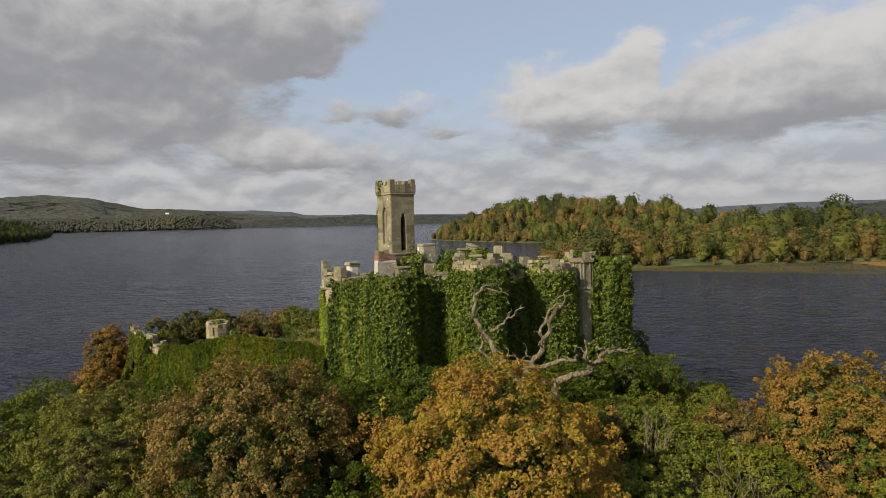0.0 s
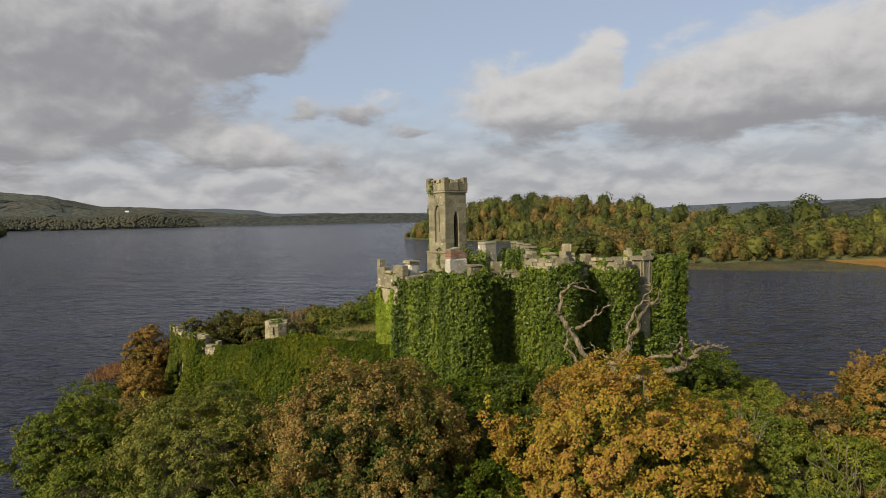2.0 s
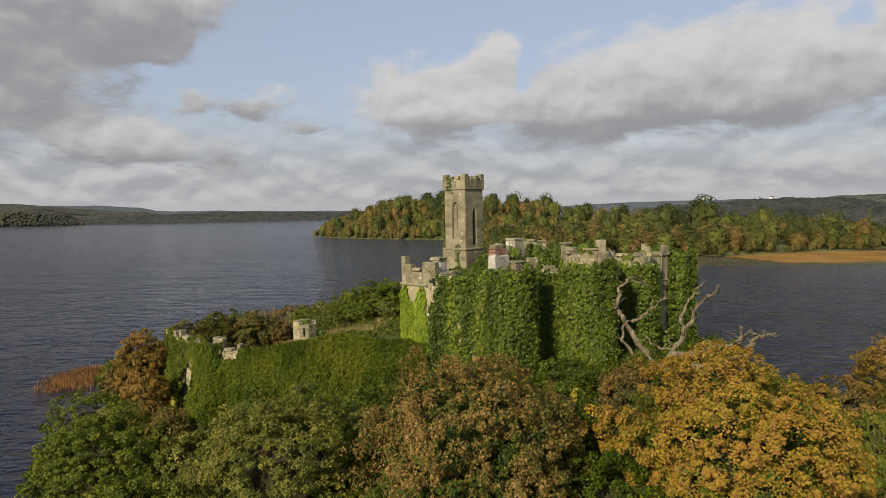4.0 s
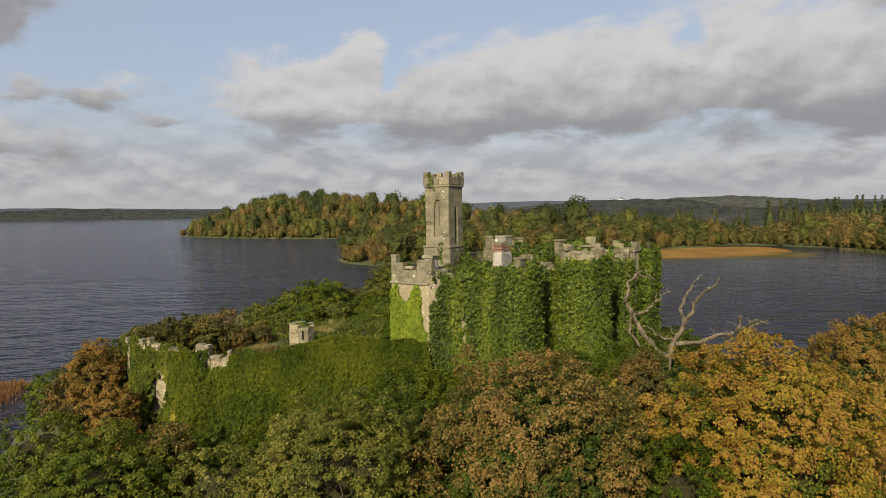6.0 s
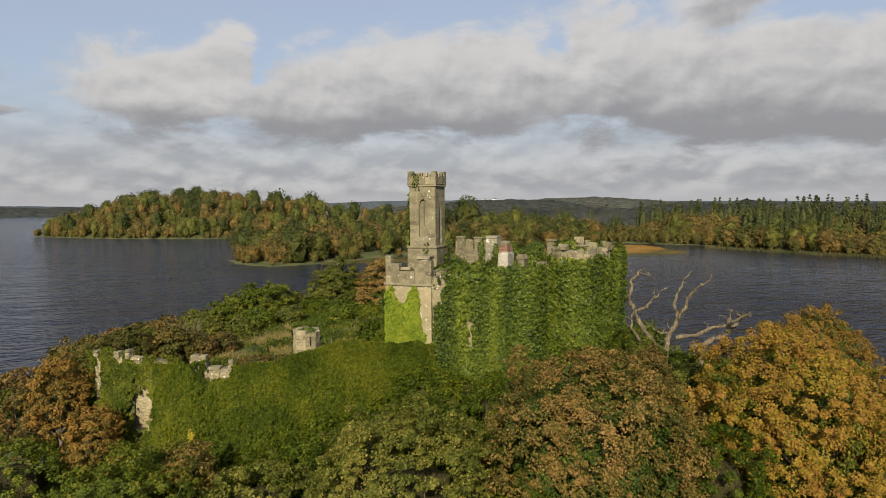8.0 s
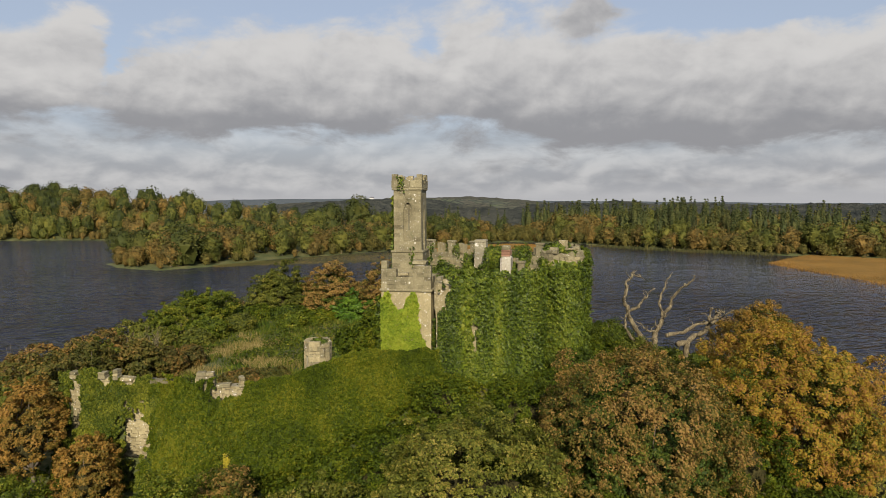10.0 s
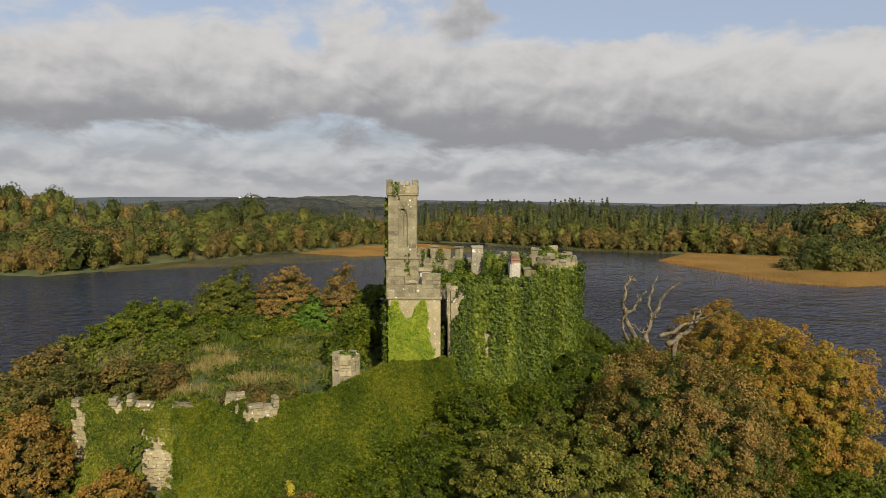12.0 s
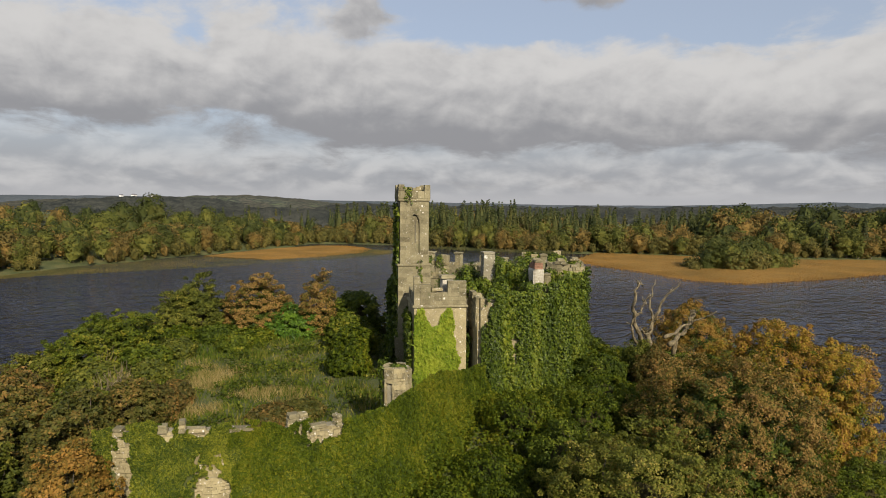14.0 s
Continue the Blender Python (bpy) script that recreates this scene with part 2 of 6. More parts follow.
RUSSET = leaf_material("russet_leaf", [(0.0, (0.09, 0.078, 0.014)), (0.4, (0.20, 0.126, 0.025)), (0.75, (0.32, 0.172, 0.038)), (1.0, (0.39, 0.225, 0.056))], 0.5, 0.6, 0.25)
OLIVE = leaf_material("willow_leaf", [(0.0, (0.042, 0.056, 0.010)), (0.5, (0.094, 0.108, 0.014)), (0.85, (0.160, 0.160, 0.024)), (1.0, (0.25, 0.21, 0.045))], 0.5, 0.7, 0.25)
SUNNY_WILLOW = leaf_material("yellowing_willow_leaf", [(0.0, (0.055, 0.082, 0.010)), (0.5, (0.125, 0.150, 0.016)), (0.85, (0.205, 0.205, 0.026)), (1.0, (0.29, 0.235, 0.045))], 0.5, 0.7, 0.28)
GREEN = leaf_material("green_leaf", [(0.0, (0.028, 0.046, 0.005)), (0.5, (0.070, 0.098, 0.008)), (0.85, (0.130, 0.152, 0.013)), (1.0, (0.20, 0.19, 0.022))], 0.5, 0.7, 0.25)
BROWN = leaf_material("brown_scrub_leaf", [(0.0, (0.050, 0.054, 0.012)), (0.4, (0.105, 0.086, 0.021)), (0.7, (0.20, 0.118, 0.032)), (1.0, (0.30, 0.17, 0.052))], 0.5, 0.6, 0.25)
HOLLY = leaf_material("holly_leaf", [(0.0, (0.022, 0.05, 0.008)), (0.5, (0.062, 0.128, 0.013)), (1.0, (0.14, 0.225, 0.024))], 0.5, 0.6, 0.15, 0.4)


def far_leaf(name, stops):
    return leaf_material(name, stops, 0.12, 0.7, 0.2, 0.7)


FAR = {
    "green": far_leaf("far_green_leaf", [(0.0, (0.036, 0.048, 0.011)), (0.5, (0.080, 0.092, 0.018)), (1.0, (0.145, 0.140, 0.027))]),
    "dark": far_leaf("far_dark_leaf", [(0.0, (0.024, 0.034, 0.009)), (0.5, (0.050, 0.062, 0.013)), (1.0, (0.098, 0.098, 0.022))]),
    "rust": far_leaf("far_rust_leaf", [(0.0, (0.062, 0.056, 0.017)), (0.5, (0.128, 0.096, 0.027)), (1.0, (0.215, 0.136, 0.036))]),
    "olive": far_leaf("far_olive_leaf", [(0.0, (0.050, 0.053, 0.015)), (0.5, (0.102, 0.095, 0.024)), (1.0, (0.172, 0.138, 0.034))]),
    "conifer": far_leaf("conifer_needle", [(0.0, (0.026, 0.038, 0.015)), (0.5, (0.050, 0.066, 0.022)), (1.0, (0.100, 0.106, 0.032))]),
    "larch": far_leaf("larch_needle", [(0.0, (0.056, 0.062, 0.019)), (0.5, (0.098, 0.100, 0.028)), (1.0, (0.155, 0.138, 0.036))]),
}

m, n = material("bark")
place = n.add("ShaderNodeTexCoord").outputs["Object"]
streak = n.noise(n.vec("MULTIPLY", place, (9, 9, 1.5)), 1.2, 5.0, 0.65)
bump = n.add("ShaderNodeBump", {"Height": streak, "Strength": 0.7, "Distance": 0.05})
finish(n, n.add("ShaderNodeBsdfPrincipled", {"Base Color": n.ramp(streak, [(0.3, (0.05, 0.04, 0.03)), (0.7, (0.17, 0.14, 0.10))]), "Roughness": 0.9, "Normal": bump.outputs[0]}).outputs[0])
BARK = m

# dark brown for crown fills: inner shade put into the colour
m, n = material("crown_shade")
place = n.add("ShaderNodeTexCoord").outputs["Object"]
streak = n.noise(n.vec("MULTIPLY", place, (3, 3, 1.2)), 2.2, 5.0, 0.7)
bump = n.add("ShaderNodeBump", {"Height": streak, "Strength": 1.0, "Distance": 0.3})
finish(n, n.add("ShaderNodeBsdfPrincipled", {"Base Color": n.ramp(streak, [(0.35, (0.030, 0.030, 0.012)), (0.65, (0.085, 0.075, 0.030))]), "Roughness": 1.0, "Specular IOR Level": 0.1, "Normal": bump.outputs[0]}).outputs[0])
CROWN_SHADE = m

m, n = material("bleached_deadwood")
place = n.add("ShaderNodeTexCoord").outputs["Object"]
streak = n.noise(n.vec("MULTIPLY", place, (7, 7, 1.6)), 1.4, 5.0, 0.65)
bump = n.add("ShaderNodeBump", {"Height": streak, "Strength": 0.8, "Distance": 0.06})
finish(n, n.add("ShaderNodeBsdfPrincipled", {"Base Color": n.ramp(streak, [(0.34, (0.035, 0.026, 0.016)), (0.5, (0.125, 0.099, 0.055)), (0.72, (0.285, 0.238, 0.14))]), "Roughness": 0.85, "Normal": bump.outputs[0]}).outputs[0])
DEADWOOD = m

m, n = material("lake_water")
place = n.add("ShaderNodeTexCoord").outputs["Object"]
long = n.vec("MULTIPLY", n.add("ShaderNodeVectorRotate", {"Vector": place, "Angle": radians(18)}, rotation_type="Z_AXIS").outputs[0], (0.5, 1.0, 1.0))
waves = n.math("ADD", n.math("ADD", n.math("ADD", n.noise(long, 0.8, 2.0, 0.5, 0.5), n.math("MULTIPLY", n.noise(long, 0.33, 2.0, 0.5, 0.4), 1.5)), n.math("MULTIPLY", n.noise(long, 0.09, 2.0, 0.5), 2.2)), n.math("MULTIPLY", n.noise(long, 1.5, 3.0, 0.55, 0.3), 0.36))
# the bay behind the island lies in the lee
lee = n.smooth(n.add("ShaderNodeSeparateXYZ", {0: place}).outputs[0], 80.0, 170.0)
calm = n.smooth(n.noise(place, 0.012, 3.0, 0.6), 0.38, 0.62)
bump = n.add("ShaderNodeBump", {"Height": waves, "Strength": n.math("MULTIPLY", n.math("ADD", 0.75, n.math("MULTIPLY", calm, 0.25)), n.math("SUBTRACT", 1.0, n.math("MULTIPLY", lee, 0.68))), "Distance": 1.15})
finish(n, n.add("ShaderNodeBsdfPrincipled", {"Base Color": (0.011, 0.013, 0.026, 1), "Roughness": 0.11, "IOR": 1.333, "Specular IOR Level": 0.335, "Specular Tint": (0.77, 0.85, 1.0, 1), "Normal": bump.outputs[0]}).outputs[0])
WATER = m

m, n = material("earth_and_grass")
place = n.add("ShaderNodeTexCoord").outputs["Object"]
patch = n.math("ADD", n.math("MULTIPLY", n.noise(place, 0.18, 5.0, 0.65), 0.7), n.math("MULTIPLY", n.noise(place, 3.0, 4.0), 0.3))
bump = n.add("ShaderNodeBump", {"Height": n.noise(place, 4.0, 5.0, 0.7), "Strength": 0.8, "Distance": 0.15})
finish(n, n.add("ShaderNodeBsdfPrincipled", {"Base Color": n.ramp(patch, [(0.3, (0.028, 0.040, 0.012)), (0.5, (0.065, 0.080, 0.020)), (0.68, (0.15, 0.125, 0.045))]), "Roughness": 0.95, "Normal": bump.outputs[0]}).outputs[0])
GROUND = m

m, n = material("haze_tinted_fields")
place = n.add("ShaderNodeTexCoord").outputs["Object"]
cells = n.add("ShaderNodeTexVoronoi", {"Vector": place, "Scale": 0.028, "Randomness": 0.9})
hedge = n.add("ShaderNodeTexVoronoi", {"Vector": place, "Scale": 0.028, "Randomness": 0.9}, feature="DISTANCE_TO_EDGE").outputs["Distance"]
wood = n.smooth(n.math("ADD", n.noise(place, 0.0035, 5.0, 0.65), n.math("MULTIPLY", n.noise(place, 0.04, 4.0, 0.7), 0.22)), 0.60, 0.70)
# field, hedge and tree tones are greyed: distance haze painted into the colour
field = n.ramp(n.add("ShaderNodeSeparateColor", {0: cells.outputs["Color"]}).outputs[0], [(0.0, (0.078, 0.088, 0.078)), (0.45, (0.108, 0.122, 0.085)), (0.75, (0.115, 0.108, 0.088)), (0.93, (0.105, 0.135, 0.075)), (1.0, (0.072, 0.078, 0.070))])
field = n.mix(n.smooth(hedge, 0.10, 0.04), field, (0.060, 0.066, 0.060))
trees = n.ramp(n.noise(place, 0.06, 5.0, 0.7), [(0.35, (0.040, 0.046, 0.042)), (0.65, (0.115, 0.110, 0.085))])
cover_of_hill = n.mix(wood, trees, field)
bump = n.add("ShaderNodeBump", {"Height": n.noise(place, 0.05, 5.0, 0.7), "Strength": 0.8, "Distance": 12.0})
finish(n, n.add("ShaderNodeBsdfPrincipled", {"Base Color": cover_of_hill, "Roughness": 1.0, "Specular IOR Level": 0.0, "Normal": bump.outputs[0]}).outputs[0])
FIELDS = m


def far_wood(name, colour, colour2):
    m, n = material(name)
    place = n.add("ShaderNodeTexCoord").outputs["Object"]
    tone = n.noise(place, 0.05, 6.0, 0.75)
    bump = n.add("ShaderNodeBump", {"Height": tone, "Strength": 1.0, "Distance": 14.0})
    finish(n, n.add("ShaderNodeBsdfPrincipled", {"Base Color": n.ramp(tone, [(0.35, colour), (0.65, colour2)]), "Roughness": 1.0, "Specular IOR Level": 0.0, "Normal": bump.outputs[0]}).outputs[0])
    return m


# haze is put into these base colours: blue for moors, grey-green for woods
HAZE_HILL = far_wood("haze_tinted_moor", (0.085, 0.105, 0.125), (0.12, 0.135, 0.145))
FAR_WOOD = far_wood("haze_tinted_woodland", (0.034, 0.042, 0.042), (0.090, 0.092, 0.078))

# far leaf colours muted by painted haze as well
HEDGE = far_wood("haze_tinted_hedge", (0.046, 0.054, 0.050), (0.075, 0.078, 0.066))
SHORE_WOOD = leaf_material("haze_tinted_shore_leaf", [(0.0, (0.030, 0.036, 0.027)), (0.5, (0.056, 0.060, 0.040)), (1.0, (0.096, 0.086, 0.052))], 0.006, 0.9, 0.1, 0.9)

REED = leaf_material("reed_blade", [(0.0, (0.19, 0.105, 0.028)), (0.5, (0.275, 0.148, 0.036)), (1.0, (0.36, 0.205, 0.058))], 0.06, 0.6, 0.2, 0.8)
REED_GREEN = leaf_material("green_reed_blade", [(0.0, (0.045, 0.055, 0.020)), (0.5, (0.080, 0.080, 0.028)), (1.0, (0.15, 0.115, 0.042))], 0.06, 0.6, 0.2, 0.8)
GRASS = leaf_material("rough_grass_blade", [(0.0, (0.045, 0.080, 0.009)), (0.5, (0.095, 0.125, 0.015)), (0.8, (0.17, 0.165, 0.03)), (1.0, (0.28, 0.235, 0.07))], 0.3, 0.7, 0.3, 0.8)
REED_RED = leaf_material("reddish_reed_blade", [(0.0, (0.11, 0.065, 0.028)), (0.5, (0.19, 0.095, 0.035)), (1.0, (0.27, 0.14, 0.05))], 0.3, 0.6, 0.2, 0.8)
YELLOW = leaf_material("yellow_leaf", [(0.0, (0.25, 0.22, 0.02)), (1.0, (0.50, 0.40, 0.04))], 0.5, 0.6, 0.3)

m, n = material("white_render")
place = n.add("ShaderNodeTexCoord").outputs["Object"]
finish(n, n.add("ShaderNodeBsdfPrincipled", {"Base Color": n.ramp(n.noise(place, 0.5, 3.0), [(0.3, (0.66, 0.65, 0.62)), (0.7, (0.8, 0.8, 0.78))]), "Roughness": 0.9}).outputs[0])
WHITEWASH = m
m, n = material("grey_slate")
place = n.add("ShaderNodeTexCoord").outputs["Object"]
finish(n, n.add("ShaderNodeBsdfPrincipled", {"Base Color": n.ramp(n.noise(place, 0.5, 3.0), [(0.3, (0.09, 0.09, 0.1)), (0.7, (0.16, 0.16, 0.17))]), "Roughness": 0.7}).outputs[0])
SLATE = m

# ------------------------------------------------------------------ mesh helpers
rng = np.random.default_rng(7)


def mesh_object(name, verts, faces, mat, parent=None, label="", smooth=False):
    me = bpy.data.meshes.new(name)
    me.from_pydata([tuple(v) for v in verts], [], faces)
    me.materials.append(mat)
    if smooth:
        me.polygons.foreach_set("use_smooth", [True] * len(me.polygons))
    me.update()
    ob = new(name, me)
    ob.parent = parent
    if label:
        ob["label"] = label
    return ob


def part(name, bm, mat, parent, label="", smooth=False):
    me = bpy.data.meshes.new(name)
    bmesh.ops.recalc_face_normals(bm, faces=bm.faces[:])
    bm.to_mesh(me)
    bm.free()
    me.materials.append(mat)
    if smooth:
        me.polygons.foreach_set("use_smooth", [True] * len(me.polygons))
    ob = new(name, me)
    ob.parent = parent
    if label:
        ob["label"] = label
    return ob


def thing(name, label, category, place=(0, 0, 0), turn=0.0, group="", kind=""):
    ob = new(name)
    ob.matrix_world = pose(*place, 0, 0, turn)
    return tagged(ob, label, category, group, kind)


def quads(name, blades, mat, parent=None, label=""):
    """One mesh of many loose blades; blades is an array n x corners x 3."""
    count, corners = blades.shape[:2]
    me = bpy.data.meshes.new(name)
    me.vertices.add(count * corners)
    me.vertices.foreach_set("co", np.ascontiguousarray(blades, dtype=np.float32).ravel())
    me.loops.add(count * corners)
    me.loops.foreach_set("vertex_index", np.arange(count * corners, dtype=np.int32))
    me.polygons.add(count)
    me.polygons.foreach_set("loop_start", np.arange(0, count * corners, corners, dtype=np.int32))
    me.polygons.foreach_set("loop_total", np.full(count, corners, dtype=np.int32))
    me.materials.append(mat)
    me.update(calc_edges=True)
    me.validate()
    ob = new(name, me)
    ob.parent = parent
    if label:
        ob["label"] = label
    return ob


def unit(v):
    return v / np.maximum(np.linalg.norm(v, axis=-1, keepdims=True), 1e-9)


def leaves(centres, normals, size, droop=0.25, ratio=0.8, spread=0.35, corners=3):
    """Leaf blades: n x corners x 3. size is the blade's length, varied by spread; four corners make a folded blade."""
    count = len(centres)
    normals = unit(normals)
    along = unit(np.cross(normals, unit(rng.normal(size=(count, 3)))))
    along[:, 2] -= droop
    along = unit(along)
    across = unit(np.cross(normals, along))
    length = (size * (1 + spread * rng.uniform(-1, 1, count)))[:, None]
    half = length * ratio * 0.5
    lift = normals * length * 0.12
    if corners == 3:
        heel = centres - along * length * 0.4
        return np.stack([heel - across * half * 1.15, heel + across * half * 1.15 + lift, centres + along * length * 0.6], 1)
    base, tip = centres - along * length * 0.45, centres + along * length * 0.55
    return np.stack([base, centres + across * half + lift, tip, centres - across * half + lift], 1)


def tube(path, radii, sides=7):
    """A tapered limb along a path: verts and faces."""
    path = np.asarray(path, float)
    verts, faces = [], []
    steps = np.gradient(path, axis=0)
    side = unit(np.cross(unit(steps[0]), (0.31, 0.94, 0.11)))
    for i, (p, d, r) in enumerate(zip(path, steps, radii)):
        d = unit(d)
        side = unit(side - d * (side @ d))
        other = np.cross(d, side)
        for k in range(sides):
            a = 2 * math.pi * k / sides
            verts.append(p + (math.cos(a) * side + math.sin(a) * other) * r * (1 + 0.12 * math.sin(3 * a + i)))
    for i in range(len(path) - 1):
        for k in range(sides):
            a, b = i * sides + k, i * sides + (k + 1) % sides
            faces.append((a, b, b + sides, a + sides))
    faces.append(tuple(range(sides))[::-1])
    faces.append(tuple((len(path) - 1) * sides + k for k in range(sides)))
    return verts, faces


def join(pieces):
    verts, faces = [], []
    for v, f in pieces:
        base = len(verts)
        verts += list(v)
        faces += [tuple(i + base for i in q) for q in f]
    return verts, faces


def bent(start, end, sag=0.1, count=6, seed=0):
    r = np.random.default_rng(seed)
    start, end = np.asarray(start, float), np.asarray(end, float)
    s = np.linspace(0, 1, count)[:, None]
    wander = r.normal(size=(count, 3)) * np.linalg.norm(end - start) * sag * np.sin(s * math.pi)
    return start + (end - start) * s + wander


def box(bm, lo, hi, turn=None):
    made = bmesh.ops.create_cube(bm, size=1.0)["verts"]
    for v in made:
        v.co = Vector([lo[i] + (v.co[i] + 0.5) * (hi[i] - lo[i]) for i in range(3)])
        if turn is not None:
            v.co = turn @ v.co
    return made


# ------------------------------------------------------------------ lie of the land
ISLAND = [(-37, 52), (-31, 40), (-22, 31), (-10, 23), (3, 21), (14, 23), (24, 29), (28, 42), (27, 60), (25, 75), (21, 88), (13, 96), (3, 100), (-12, 99), (-25, 94), (-34, 86), (-38, 72), (-39, 60)]
WOODED = [(-10, 567), (22, 503), (50, 469), (83, 436), (110, 400), (120, 350), (90, 300), (60, 268), (38, 253), (35, 235), (41, 216), (62, 219), (84, 226), (140, 227), (180, 229), (222, 232), (260, 262), (330, 300), (900, 420), (1500, 900), (900, 1500), (200, 1000), (20, 700)]
PINES = [(228, 246), (243, 195), (231, 165), (224, 130), (229, 95), (233, 78), (232, 55), (230, 30), (244, -5), (250, -40), (300, -130), (420, -300), (1400, -700), (1500, 400), (900, 400), (330, 285), (262, 255)]
CAPE = [(-505, 715), (-539, 787), (-552, 840), (-580, 920), (-654, 1066), (-839, 1390)]          # its waterline


def inside(poly, x, y):
    """Signed distance to a shoreline: positive on land."""
    px, py = np.array(poly, float).T
    qx, qy = np.roll(px, -1), np.roll(py, -1)
    best, odd = np.full(np.shape(x), 1e9), np.zeros(np.shape(x), bool)
    for ax, ay, bx, by in zip(px, py, qx, qy):
        dx, dy = bx - ax, by - ay
        s = np.clip(((x - ax) * dx + (y - ay) * dy) / (dx * dx + dy * dy), 0, 1)
        best = np.minimum(best, np.hypot(x - ax - s * dx, y - ay - s * dy))
        odd ^= ((ay > y) != (by > y)) & (x < (bx - ax) * (y - ay) / (by - ay + 1e-12) + ax)
    return np.where(odd, best, -best)


def step(v, a, b):
    s = np.clip((v - a) / (b - a), 0, 1)
    return s * s * (3 - 2 * s)


def land(x, y):
    """Height of the ground over the lake's level."""
    x, y = np.asarray(x, float), np.asarray(y, float)
    z = np.full(np.broadcast(x, y).shape, -3.0)
    d = inside(ISLAND, x, y)
    z = np.maximum(z, np.where(d > -6, -3 + 3.3 * step(d, -6, 1) + 3.0 * step(d, 1, 12) + 3.4 * step(d, 9, 20), -3))
    d = inside(WOODED, x, y)
    hill = 17.0 * np.exp(-((x - 95) ** 2 + (y - 520) ** 2) / 115.0 ** 2)
    z = np.maximum(z, -3 + 3.4 * step(d, -8, 1) + 2.0 * step(d, 2, 20) + (3.0 * step(d, 14, 90) + hill * step(d, 2, 50)) * (1 - 0.9 * step(d, 125, 230)))
    d = inside(PINES, x, y)
    z = np.maximum(z, -3 + 3.4 * step(d, -8, 1) + 2.0 * step(d, 2, 30) + 4 * step(d, 30, 200))
    return z


xs = np.unique(np.concatenate([np.arange(-60, 60, 2.5), np.arange(60, 330, 6), -60 - np.geomspace(6, 4700, 40), 330 + np.geomspace(8, 4400, 36)]))
ys = np.unique(np.concatenate([np.arange(10, 110, 2.5), np.arange(110, 620, 6), 10 - np.geomspace(6, 4700, 36), 620 + np.geomspace(8, 4100, 36)]))
gx, gy = np.meshgrid(xs, ys)
gz = land(gx, gy) + np.where(np.hypot(gx, gy) < 700, 0.25 * np.sin(gx * 0.9 + 2 * np.sin(gy * 0.37)) * np.sin(gy * 0.8), 0)
cols = len(xs)
ground = mesh_object("ground", np.stack([gx.ravel(), gy.ravel(), gz.ravel()], 1),
                     [(r * cols + c, r * cols + c + 1, (r + 1) * cols + c + 1, (r + 1) * cols + c) for r in range(len(ys) - 1) for c in range(cols - 1)], GROUND, smooth=True)
tagged(ground, "rough grassy ground of the island and wooded shores", "ground", kind="structure")

ring = [(math.cos(a) * 4850, math.sin(a) * 4850, 0.0) for a in np.linspace(0, 2 * math.pi, 96, endpoint=False)]
water = mesh_object("water", ring, [tuple(range(96))], WATER)
tagged(water, "rippled dark blue-grey lake water", "water", kind="structure")


# ------------------------------------------------------------------ distance
def ridge(name, label, mat, bearings, distance, heights, depth=500.0, rough=4.0, foot=-2.0):
    """A long far hill with a crest that follows heights over the bearings (degrees)."""
    count, rows = 160, 12
    b = np.linspace(bearings[0], bearings[-1], count)
    crest = np.interp(b, bearings, heights)
    verts, faces = [], []
    for r in range(rows):
        s = r / (rows - 1)
        lift = math.sin(min(1.0, s * 1.25) * math.pi / 2)
        for i, (a, h) in enumerate(zip(b, crest)):
            d = distance + depth * s
            ripple = rough * noise.noise((i * 0.16, r * 0.6, distance * 0.01)) + 0.5 * rough * noise.noise((i * 0.9, r * 1.1, 3.0))
            verts.append((d * math.sin(radians(a)), d * math.cos(radians(a)), foot + (h - foot + ripple) * lift * (1 if s < 0.9 else 0.97)))
    for r in range(rows - 1):
        for i in range(count - 1):
            k = r * count + i
            faces.append((k, k + 1, k + 1 + count, k + count))
    ob = mesh_object(name, verts, faces, mat, smooth=True)
    return tagged(ob, label, "hill", kind="structure")


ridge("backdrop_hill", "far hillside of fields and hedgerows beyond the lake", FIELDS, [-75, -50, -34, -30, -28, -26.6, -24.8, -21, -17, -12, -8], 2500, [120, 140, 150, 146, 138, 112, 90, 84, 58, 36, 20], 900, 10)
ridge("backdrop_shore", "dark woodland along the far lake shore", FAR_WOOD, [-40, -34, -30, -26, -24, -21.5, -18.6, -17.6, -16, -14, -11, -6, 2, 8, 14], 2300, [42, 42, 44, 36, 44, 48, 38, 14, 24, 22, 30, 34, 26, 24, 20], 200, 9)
ridge("backdrop_moor", "hazy blue moorland on the horizon", HAZE_HILL, [-26, -22, -20, -16, -13.2, -12, -6, 0, 6, 20], 4000, [60, 92, 100, 97, 84, 60, 54, 46, 40, 30], 600, 5)
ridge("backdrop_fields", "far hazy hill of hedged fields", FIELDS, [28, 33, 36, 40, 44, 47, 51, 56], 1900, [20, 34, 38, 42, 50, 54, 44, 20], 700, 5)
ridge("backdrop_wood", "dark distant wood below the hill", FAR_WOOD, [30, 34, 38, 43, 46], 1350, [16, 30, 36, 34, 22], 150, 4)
ridge("backdrop_east", "hazy blue hills on the horizon", HAZE_HILL, [20, 28, 36, 50, 60, 68.7, 76, 81, 88, 96, 101, 120], 4200, [40, 66, 70, 54, 46, 36, 24, 22, 32, 52, 42, 40], 500, 5)

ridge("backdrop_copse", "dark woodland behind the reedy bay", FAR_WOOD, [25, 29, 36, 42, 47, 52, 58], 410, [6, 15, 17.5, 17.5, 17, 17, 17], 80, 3)

